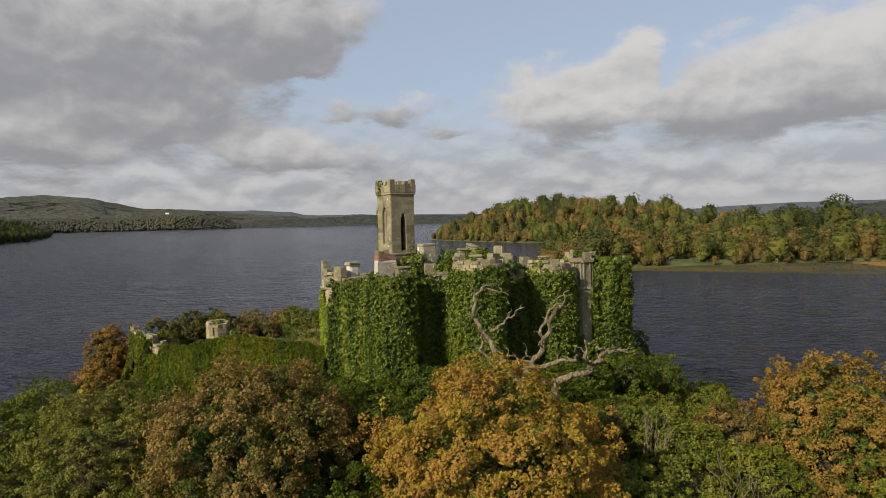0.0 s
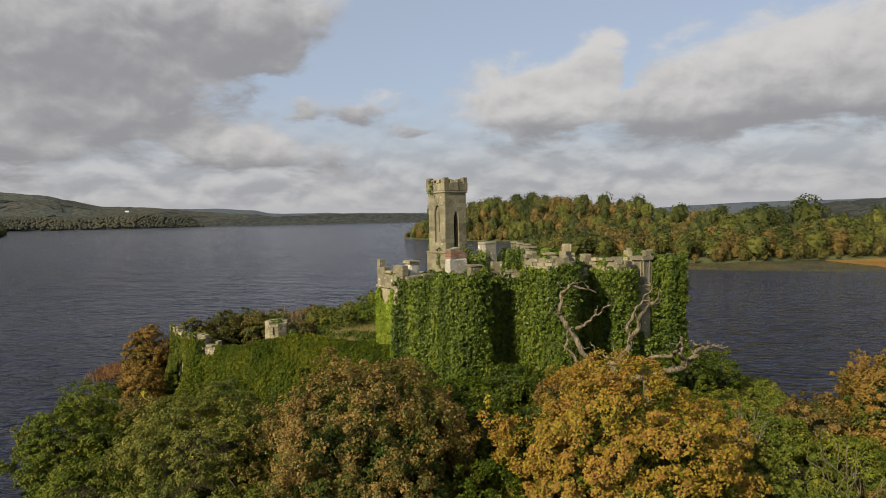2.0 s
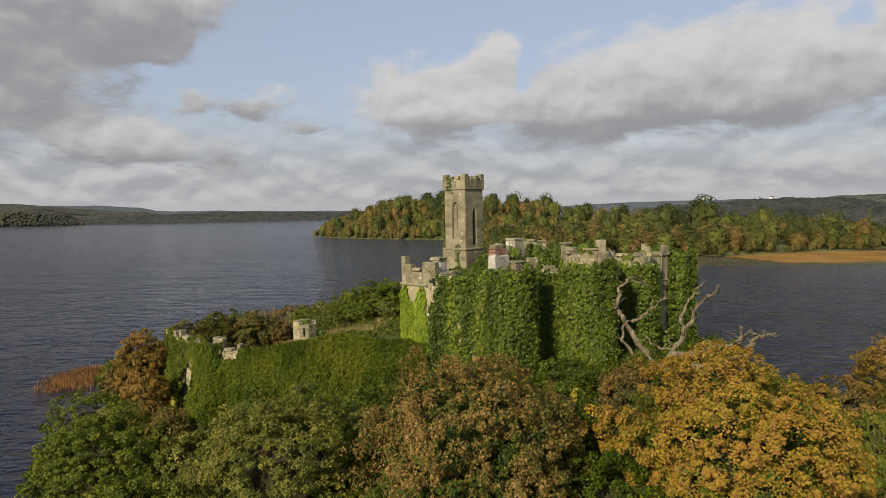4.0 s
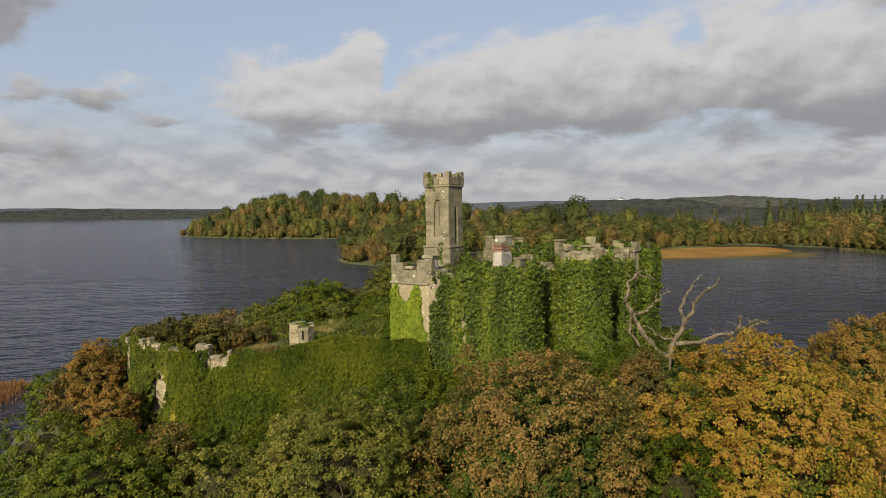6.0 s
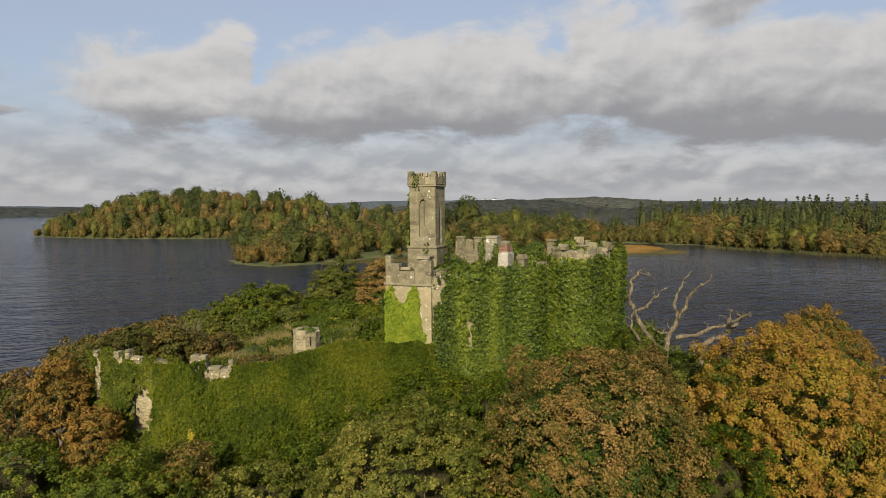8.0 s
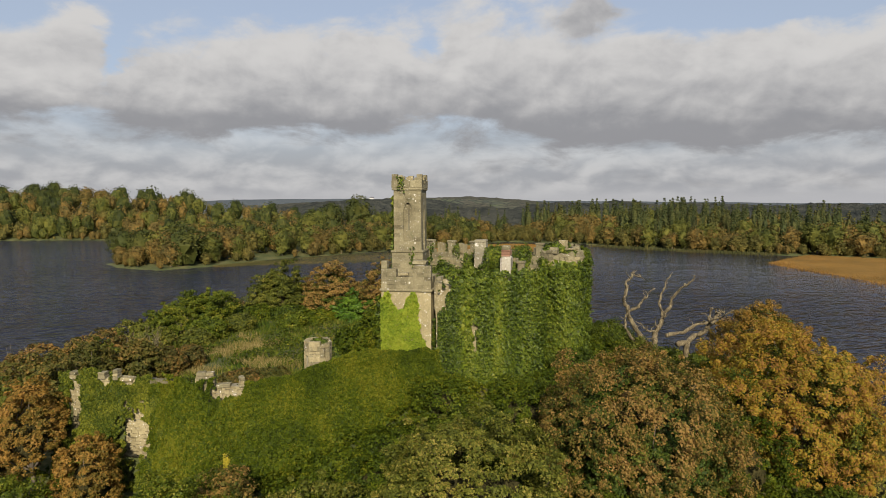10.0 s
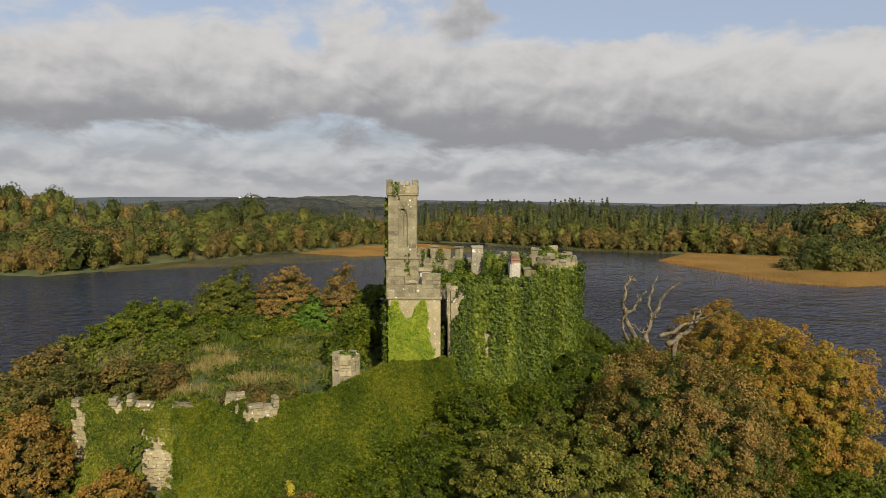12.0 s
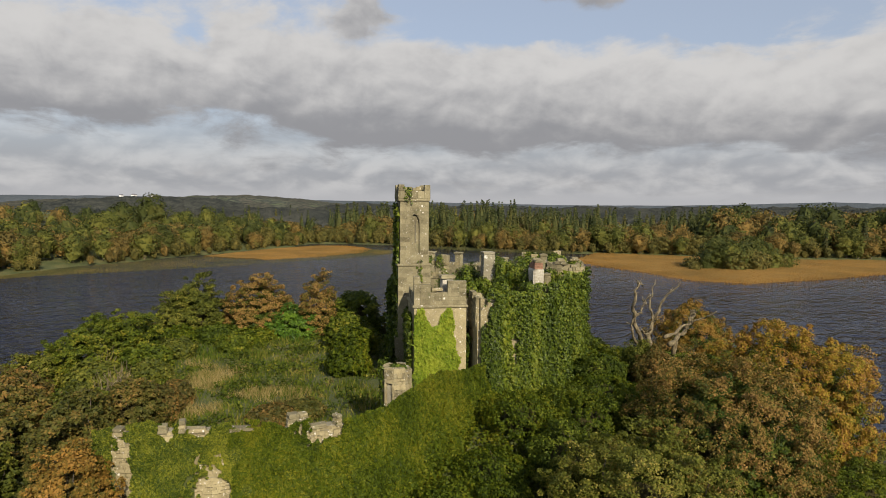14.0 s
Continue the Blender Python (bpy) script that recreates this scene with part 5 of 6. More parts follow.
# overhanging heads of ivy on the wall tops and inside
for k, (x, y, z, r, high) in enumerate(((2.6, 46.2, 16.0, 1.3, 0.6), (-4.6, 45.6, 14.6, 1.1, 0.5), (-6.6, 46.4, 14.2, 0.8, 0.35), (-2.6, 46.2, 14.9, 1.2, 0.55), (7.9, 49.2, 15.0, 1.3, 0.6), (12.6, 51.4, 15.1, 1.2, 0.4), (9.6, 50.2, 15.2, 0.7, 0.6), (0.6, 49.2, 15.1, 0.9, 0.9), (-3.6, 52.4, 14.2, 1.1, 0.9), (-2.6, 53.6, 14.0, 0.9, 1.3), (5.0, 52.0, 14.2, 1.4, 1.0), (2.0, 53.5, 14.2, 1.2, 1.0), (-0.6, 50.8, 14.6, 0.7, 0.9), (3.2, 58.2, 15.2, 0.6, 1.3), (-5.6, 51.7, 14.0, 1.0, 0.7), (-4.4, 50.7, 14.1, 1.0, 0.8), (-2.9, 48.6, 14.2, 1.2, 0.9), (-5.0, 48.4, 13.7, 1.2, 0.8), (-0.2, 52.6, 14.6, 0.9, 1.2), (2.2, 56.4, 15.4, 0.5, 0.8), (-3.0, 50.2, 14.3, 0.9, 0.7), (3.2, 50.4, 14.4, 1.2, 1.0), (-2.6, 47.6, 15.1, 1.0, 1.0), (-1.9, 49.0, 15.3, 0.8, 1.1), (0.4, 50.4, 15.5, 0.9, 1.0), (1.4, 48.3, 15.6, 1.0, 0.9), (-3.4, 46.4, 14.9, 0.7, 1.2), (0.0, 47.4, 14.9, 0.9, 0.8), (5.2, 48.6, 14.8, 0.9, 0.7), (10.7, 50.6, 15.6, 0.8, 0.5), (2.0, 44.2, 15.8, 0.6, 0.35), (7.2, 47.9, 15.1, 0.6, 0.35))):
    ball = unit(rng.normal(size=(int(1400 * r * r), 3)) + (0, 0, 0.4))
    centres = np.array([x, y, z]) + ball * np.array([r, r, high]) * rng.uniform(0.7, 1.05, (len(ball), 1)) * (0.8 + 0.35 * np.sin(ball[:, :1] * 5 + k) * np.cos(ball[:, 1:2] * 4))
    blocks.append(leaves(centres, ball + (0, 0, 0.4) + rng.normal(size=ball.shape) * 0.35, 0.13, 0.5, 0.95))
tagged(quads("ivy", np.concatenate(blocks), IVY), "thick glossy dark green ivy over the castle walls", "ivy", kind="stuff")

m33 = [tuple((BLOCK @ Vector((x, y, 0)))[:2]) for x, y in ((0.0, 3.75), (0.0, 0.0))]
north_face = [tuple((BLOCK @ Vector((x, y, 0)))[:2]) for x, y in ((4.4, 3.75), (0.0, 3.75))]
south_face = [tuple((BLOCK @ Vector((x, y, 0)))[:2]) for x, y in ((0.0, 0.0), (2.0, 0.0))]


def young(s, z):
    lobes = 12.6 + 0.7 * math.sin(s * 3.1 + 0.4) - 2.2 * max(0.0, s - 2.6) ** 1.2 + 0.5 * noise.noise((s * 2.5, z, 2.0))
    return z < lobes and s < 2.75 + 0.11 * (13.0 - z) + 0.35 * noise.noise((z * 1.1, 3.0, 1.0))


blocks = [ivy_on(line(*m33), 4.0, 13.4, 620, 0.1, 0.26, 0.2, 51, young), ivy_on(line(*m33), 4.0, 13.2, 40, 0.26, 0.08, 0.2, 61, young)]
tagged(quads("ivy", np.concatenate(blocks), IVY_BRIGHT), "fresh yellow-green creeper on the pale corner block", "ivy", kind="stuff")
blocks = [ivy_on(line(*north_face), 4.0, 12.8, 110, 0.2, 0.4, 0.6, 52), ivy_on(line(*south_face), 3.6, 11.0, 60, 0.24, 0.35, 1.0, 53)]
turret_side = arc(-17.6, 49.9, 0.84, 60, 190, 8)
blocks.append(ivy_on(turret_side, 8.0, 11.4, 200, 0.12, 0.25, 0.4, 58, lambda s, z: s < 1.3 or z < 9.0))
for x, y, z, r, high in ((-17.6, 49.95, 11.12, 0.62, 0.16), (-16.75, 49.4, 9.7, 0.5, 0.45), (-16.5, 49.9, 10.2, 0.45, 0.4)):
    ball = unit(rng.normal(size=(int(420 * r), 3)) + (0, 0, 0.3))
    blocks.append(leaves(np.array([x, y, z]) + ball * np.array([r, r, high]) * rng.uniform(0.6, 1.05, (len(ball), 1)), ball + (0, 0, 0.4), 0.12, 0.5, 0.95))
tower_north = [tuple((pose(-4.0, 55.95, 0, 0, 0, 35) @ Vector((x, y, 0)))[:2]) for x, y in ((1.12, 1.16), (-1.16, 1.16))]
blocks.append(ivy_on(line(*tower_north), 10.0, 20.6, 60, 0.24, 0.3, 1.2, 54))
tower_west = [tuple((pose(-4.0, 55.95, 0, 0, 0, 35) @ Vector((-1.3, y, 0)))[:2]) for y in (1.2, -1.2)]
blocks.append(ivy_on(line(*tower_west), 13.4, 16.1, 50, 0.2, 0.2, 0.4, 55, lambda s, z: bare_patch(s, z, 0.8, 15, 0.9, 3) and 1.3 < s < 1.8))
tower_top = [tuple((pose(-4.0, 55.95, 0, 0, 0, 35) @ Vector((-1.28, y, 0)))[:2]) for y in (0.8, 0.2)]
blocks.append(ivy_on(line(*tower_top, gap=0.2), 20.7, 21.9, 90, 0.15, 0.15, 0.2, 56))
tower_south = [tuple((pose(-4.0, 55.95, 0, 0, 0, 35) @ Vector((x, -1.34, 0)))[:2]) for x in (-0.5, 1.2)]
blocks.append(ivy_on(line(*tower_south), 13.0, 16.3, 60, 0.2, 0.3, 0.5, 57, lambda s, z: bare_patch(s, z, 0.2, 15.4, 0.7, 1.4, 4)))
tagged(quads("ivy", np.concatenate(blocks), IVY), "dark ivy climbing the tower and its shaded north side", "ivy", kind="stuff")


# the curtain wall's bank of ivy: it hangs over the wall and spreads to the foot of the slope
def bank(count, seed=60):
    r = np.random.default_rng(seed)
    s = r.uniform(0, run[-1], count)
    v = r.uniform(0, 1, count)
    p = np.array(CURTAIN)
    t = unit(np.gradient(p, axis=0))
    xy = np.stack([np.interp(s, run, p[:, k]) for k in (0, 1)], 1)
    tang = unit(np.stack([np.interp(s, run, t[:, k]) for k in (0, 1)], 1))
    out = np.stack([tang[:, 1], -tang[:, 0]], 1)
    top = np.interp(s, run, tops) + 0.15
    wave = np.array([noise.noise((a * 0.35, b * 2.0, 1.0)) + 0.5 * noise.noise((a * 0.9, b * 5.0, 2.0)) + 0.3 * noise.noise((a * 2.2, b * 10.0, 7.0)) + 0.42 * noise.noise((a * 5.0, b * 34.0, 3.0)) for a, b in zip(s, v)])
    crest = np.array([noise.noise((a * 0.6, 0.0, 4.0)) + 0.6 * noise.noise((a * 1.9, 0.0, 9.0)) for a in s])
    far = 0.3 + 2.6 * v ** 1.25 + 0.5 * wave * np.minimum(1, 0.35 + v)
    thin = 0.4 + 0.6 * step(s, 6.0, 9.5)
    far = far * thin
    z = top + 0.2 + 0.28 * crest + 0.2 * wave * (v > 0.04) - (top - 2.6) * v ** 1.05
    far *= r.uniform(0.88, 1.0, count)
    # bare stone shows through at three places
    gaps = ((5.6, 6.0, 1.0, 2.0), (1.4, 7.7, 0.6, 2.1), (3.6, 9.5, 0.35, 0.5), (5.1, 9.55, 0.75, 0.45), (7.2, 9.6, 0.75, 0.3), (10.9, 9.25, 1.25, 0.85))
    ok = np.array([all(bare_patch(a, b, *g, i + 3) for i, g in enumerate(gaps)) for a, b in zip(s, z)])
    centres = np.concatenate([xy + out * far[:, None], z[:, None]], 1)[ok]
    normals = (np.concatenate([out, np.full((count, 1), 0.6)], 1) + r.normal(size=(count, 3)) * 0.62)[ok]
    west = (s[ok] + 1.6 * np.array([noise.noise((a * 0.9, b * 0.7, 8.0)) for a, b in zip(s[ok], z[ok])])) < 6.6
    blades = leaves(centres, normals, 0.125, 0.5, 0.95)
    return blades[~west], blades[west]


east_bank, west_bank = bank(190000)
tagged(quads("ivy_bank", east_bank, THICKET), "dark green bank of ivy spilling over the old curtain wall", "ivy", kind="stuff")
tagged(quads("ivy_bank", west_bank, CREEPER), "yellow-green creeper thinning over the broken wall", "ivy", kind="stuff")
# added sheet in the ground's colour, a dark backing for the leaf gaps
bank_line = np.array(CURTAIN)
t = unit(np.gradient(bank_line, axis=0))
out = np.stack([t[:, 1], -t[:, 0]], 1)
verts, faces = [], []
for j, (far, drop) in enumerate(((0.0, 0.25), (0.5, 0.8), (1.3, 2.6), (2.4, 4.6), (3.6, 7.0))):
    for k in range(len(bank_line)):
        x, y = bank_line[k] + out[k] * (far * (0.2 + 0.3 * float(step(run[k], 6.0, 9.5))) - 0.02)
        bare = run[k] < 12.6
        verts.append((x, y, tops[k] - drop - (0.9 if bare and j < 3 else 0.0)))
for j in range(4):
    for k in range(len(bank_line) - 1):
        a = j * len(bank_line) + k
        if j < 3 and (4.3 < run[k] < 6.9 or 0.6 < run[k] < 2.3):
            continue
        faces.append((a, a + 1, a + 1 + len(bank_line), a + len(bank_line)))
tagged(mesh_object("ivy_stems", verts, faces, GROUND), "earth-coloured backing sheet added under the ivy bank's leaves", "ivy", kind="stuff")


# ------------------------------------------------------------------ dead tree
dead = thing("dead_tree", "bleached dead tree with crooked bare limbs", "tree", (4.4, 38.3, 0))
STEMS = {
    "trunk": ([(0.1, 0.1, 4.6), (0.0, 0.0, 7.0), (0.05, 0.1, 8.9)], 0.34, 0.3),
    "limb": ([(0.0, 0.1, 8.7), (-0.6, 0.4, 9.4), (-1.2, 0.8, 10.2), (-1.75, 1.1, 11.4), (-2.45, 1.1, 12.3), (-2.65, 1.05, 13.2), (-2.45, 0.9, 14.2), (-2.0, 0.8, 14.5), (-1.3, 0.7, 14.4), (-0.5, 0.6, 14.0)], 0.25, 0.035),
    "limb.": ([(-0.4, 0.2, 9.0), (-1.5, 0.9, 9.7), (-2.2, 1.25, 10.5), (-2.15, 1.2, 11.3), (-1.9, 1.1, 11.9)], 0.14, 0.07),
    "limb..": ([(-1.6, 1.05, 11.7), (-1.1, 0.7, 12.2), (-0.6, 0.5, 12.6), (-0.2, 0.4, 13.0), (0.36, 0.2, 13.35)], 0.12, 0.03),
    "limb...": ([(0.1, 0.1, 8.7), (0.5, 0.2, 9.5), (0.9, 0.3, 10.0), (1.45, 0.0, 11.06), (1.75, -0.4, 12.0), (1.85, -0.7, 12.9), (2.2, -1.3, 13.5), (2.5, -2.0, 14.25)], 0.26, 0.05),
    "limb....": ([(1.4, 0.0, 11.0), (1.35, 0.3, 12.0), (1.9, 0.3, 13.0), (2.3, 0.2, 13.7), (2.75, 0.15, 14.05)], 0.14, 0.03),
    "limb.....": ([(0.8, 0.25, 9.9), (0.1, 0.5, 10.2), (-0.5, 0.6, 10.3), (-0.7, 0.7, 10.9)], 0.1, 0.03),
    "twig": ([(2.2, -1.3, 13.5), (2.5, -1.2, 13.5), (2.8, -1.5, 13.75)], 0.08, 0.03),
    "twig.": ([(-2.5, 1.1, 12.6), (-2.9, 0.9, 12.9), (-3.0, 0.8, 13.2)], 0.05, 0.015),
    "twig..": ([(-2.0, 0.8, 14.5), (-1.3, 1.1, 14.75), (-0.8, 1.2, 14.6)], 0.05, 0.015),
    "twig...": ([(-0.6, 0.5, 12.6), (-0.5, 0.6, 13.0), (-0.35, 0.7, 13.2)], 0.05, 0.015),
    "twig....": ([(0.9, 0.3, 10.0), (0.5, 0.1, 10.6), (0.3, 0.1, 11.2)], 0.07, 0.02),
    "twig.....": ([(1.3, 0.1, 10.8), (1.2, -0.3, 11.3), (1.3, -0.4, 11.7)], 0.06, 0.02),
}


def smooth_path(pts, count):
    """A wandering curve through the joints of a limb."""
    p = np.array(pts, float)
    s = np.linspace(0, len(p) - 1, count)
    q = np.stack([np.interp(s, np.arange(len(p)), p[:, k]) for k in range(3)], 1)
    q[1:-1] = (q[:-2] + 2 * q[1:-1] + q[2:]) / 4
    return q + 0.08 * np.stack([np.sin(s * 5.1), np.cos(s * 4.3), np.sin(s * 3.7 + 1)], 1) + 0.02 * np.stack([np.sin(s * 13.0 + 2), np.cos(s * 11.0), np.sin(s * 12.0)], 1)


def limbs(stems, parent):
    for name, (pts, r0, r1) in stems.items():
        count = len(pts) * 6
        mesh_object(name.strip("."), *tube(smooth_path(pts, count), 0.86 * np.linspace(r0, r1, count) * (1 + 0.2 * np.sin(np.arange(count) * 1.1) * np.sin(np.arange(count) * 0.37)), 9), DEADWOOD, parent, smooth=True)
        if name.startswith("limb"):
            # broken side shoots
            path, r = smooth_path(pts, count), np.random.default_rng(len(name) * 7 + count)
            for k in range(6, count - 1, 5):
                aim = unit(np.array([r.normal(), r.normal(), 0.6 + 0.3 * r.normal()])) * r.uniform(0.25, 0.8)
                mesh_object("twig", *tube(bent(path[k], path[k] + aim, 0.1, 5, k), np.linspace(0.045, 0.012, 5), 5), DEADWOOD, parent, smooth=True)


limbs(STEMS, dead)
fallen = thing("dead_tree", "broken bleached dead tree with a level limb", "tree", (6.3, 36.6, 0))
limbs({
    "trunk": ([(-0.2, 0.2, 4.5), (0.0, 0.1, 6.6), (-0.1, 0, 9.3)], 0.3, 0.22),
    "limb": ([(-0.9, 0.3, 9.1), (0.2, 0.0, 9.45), (1.1, -0.4, 9.75), (1.9, -0.8, 10.2), (2.3, -1.1, 10.8), (2.45, -1.2, 11.2)], 0.24, 0.13),
    "limb.": ([(2.4, -1.2, 11.1), (2.9, -1.25, 11.3), (3.4, -1.2, 11.25), (4.0, -1.2, 11.2)], 0.13, 0.05),
    "limb..": ([(1.75, -0.75, 10.1), (1.5, -1.0, 10.9), (1.45, -1.2, 11.8)], 0.15, 0.09),
    "limb...": ([(-2.25, 0.55, 9.95), (-0.7, -0.1, 10.3), (0.5, -0.8, 10.7), (1.0, -1.2, 10.9), (0.85, -2.1, 11.3), (0.54, -3.03, 11.95)], 0.17, 0.06),
    "twig": ([(2.45, -1.2, 11.2), (2.2, -1.3, 11.55), (1.9, -1.3, 11.6)], 0.09, 0.04),
    "twig.": ([(2.9, -1.25, 11.3), (3.0, -1.1, 11.7)], 0.05, 0.02),
}, fallen)


# ------------------------------------------------------------------ island trees and shrubs
def crown(centre, radii, seed, clumps=60, per=170, size=0.22, clump=1.0, flat=0.6, bottom=-0.45, corners=3, gappy=0.0):
    """Leaf sprays set in clumps over the shell of a crown; gappy leaves hollows between the boughs."""
    r = np.random.default_rng(seed)
    a, e = even_shell(r, clumps, bottom)
    out = np.stack([np.cos(a) * np.cos(e), np.sin(a) * np.cos(e), np.sin(e)], 1)
    lumps = np.array([noise.noise(Vector(o) * 1.9 + Vector((seed * 3.7, 0, 0))) + 0.5 * noise.noise(Vector(o) * 4.3 + Vector((0, seed * 2.1, 0))) for o in out])
    depth = r.uniform(0.76, 0.98, clumps) + lumps * (0.26 + 0.2 * gappy)
    sprig = r.uniform(size=clumps) < 0.10
    depth = np.where(sprig, np.clip(depth + 0.12, 0.9, 1.12), np.maximum(depth, 0.62))
    mids = np.asarray(centre) + out * np.asarray(radii) * depth[:, None]
    total = clumps * per
    pick = np.repeat(np.arange(clumps), per)
    ball = unit(r.normal(size=(total, 3)) + out[pick] * 0.6)
    rad = (clump * r.uniform(0.55, 1.25, clumps) * np.where(sprig, 0.55, 1.0))[pick]
    centres = mids[pick] + ball * (rad * r.uniform(0.25, 1.0, total) ** 0.5)[:, None] * np.array([1, 1, flat])
    normals = ball * 0.6 + out[pick] * 0.5 + (0, 0, 0.55) + r.normal(size=(total, 3)) * 0.55
    return leaves(centres, normals, size, 0.35, 0.8, 0.4, corners), mids


def tree(name, label, x, y, top, radius, mat, seed, clumps=60, per=170, size=0.22, clump=1.0, deep=None, category="tree", flat=0.6, limbs=8, group="", corners=3, gappy=0.0, under=None):
    """A tree or shrub: trunk, limbs, crown, a dark fill painted as its inner shade and, where under is given, greener
    leaves below the crown's surface.
    """
    foot = float(land(x, y)) - 0.2
    deep = deep or (top - foot) * 0.52
    ob = thing(name, label, category, (x, y, foot), 0.0, group)
    centre = np.array([0, 0, top - foot - deep * 0.93])
    blades, mids = crown(centre, (radius * 0.94, radius * 0.94, deep * 0.94), seed, clumps, per, size, clump, flat, -0.6, corners, gappy)
    r = np.random.default_rng(seed)
    fork = np.array([0, 0, max(0.5, centre[2] - deep * 0.75)])
    mesh_object("trunk", *tube(bent((0, 0, -0.4), fork, 0.03, 5, seed), np.linspace(0.04 * radius + 0.1, 0.03 * radius + 0.07, 5), 8), BARK, ob, smooth=True)
    for k in r.permutation(len(mids))[:limbs]:
        mesh_object("limb", *tube(bent(fork, mids[k], 0.07, 7, seed + int(k)), np.linspace(0.02 * radius + 0.04, 0.015, 7), 5), BARK, ob, smooth=True)
    quads("crown", blades, mat, ob)
    if under is not None:
        low, _ = crown(centre - (0, 0, deep * 0.07), (radius * 0.8, radius * 0.8, deep * 0.82), seed + 500, int(clumps * 0.5), int(per * 0.8), size * 1.1, clump * 1.15, flat, -0.75, corners, 0.2)
        quads("inner_foliage", low, under, ob, "" if under is mat else "greener leaves inside the crown")
    lump((radius * 0.5, radius * 0.5, deep * 0.5), centre - (0, 0, deep * 0.12), seed, ob, CROWN_SHADE, 0.3)
    return ob


tree("maple", "golden-orange autumn maple with yellow-green leaves inside", 1.9, 28.4, 11.7, 5.6, GOLD, 1, 950, 95, 0.112, 0.44, flat=0.85, gappy=0.8, under=GOLD_GREEN, limbs=14)
tree("maple", "rust-brown maple with green inner leaves", -9.9, 32.2, 11.6, 5.2, RUST, 2, 950, 95, 0.108, 0.44, flat=0.85, gappy=0.8, under=MAPLE_GREEN, limbs=12)
tree("willow", "rounded olive-green willow on the island shore", -18.9, 36.0, 9.7, 4.9, OLIVE, 3, 850, 95, 0.1, 0.42, gappy=0.6)
tree("shrub_tree", "green bushy tree at the water's edge", -29.9, 44.0, 7.0, 4.1, GREEN, 4, 600, 95, 0.108, 0.42, gappy=0.6)
tree("hawthorn", "russet autumn hawthorn beside the old wall", -31.2, 59.4, 9.6, 1.9, RUSSET, 5, 220, 80, 0.12, 0.4, 3.2, gappy=0.9)
tree("hawthorn", "low russet hawthorn below the wall", -29.6, 54.6, 6.9, 1.7, RUSSET, 15, 180, 80, 0.12, 0.4, 2.4, gappy=0.9)
tree("bush", "rounded dark green bush behind the lawn", -8.9, 85.2, 10.0, 5.9, GREEN, 6, 720, 80, 0.16, 0.52, 4.8, gappy=0.15, under=GREEN)
tree("ash", "olive-green ash on the island shore", 1.8, 85.8, 12.4, 4.3, OLIVE, 7, 620, 80, 0.15, 0.48, 5.6, gappy=0.4, limbs=14, under=OLIVE)
tree("maple", "orange autumn maple behind the lawn", 4.9, 79.2, 12.4, 3.9, RUST, 8, 480, 75, 0.15, 0.46, 5.0, gappy=0.5, under=MAPLE_GREEN)
tree("cherry", "thin rusty tree beside the castle", 6.4, 72.5, 12.9, 2.3, RUST, 9, 260, 75, 0.14, 0.42, 5.0, gappy=0.6, under=RUST)
tree("holly", "glossy bright green holly", 5.0, 74.4, 9.8, 3.4, HOLLY, 10, 380, 75, 0.16, 0.46, 4.0, under=HOLLY)
tree("maple", "brown and orange autumn tree on the east shore", 21.8, 36.3, 10.6, 4.3, AMBER, 11, 560, 90, 0.118, 0.46, flat=0.85, gappy=0.8, under=MAPLE_GREEN)
tree("ivy_tree", "dark ivy-clad tree in the castle's shade", 8.4, 68.9, 11.3, 2.2, GREEN, 13, 70, 110, 0.24, 0.8)

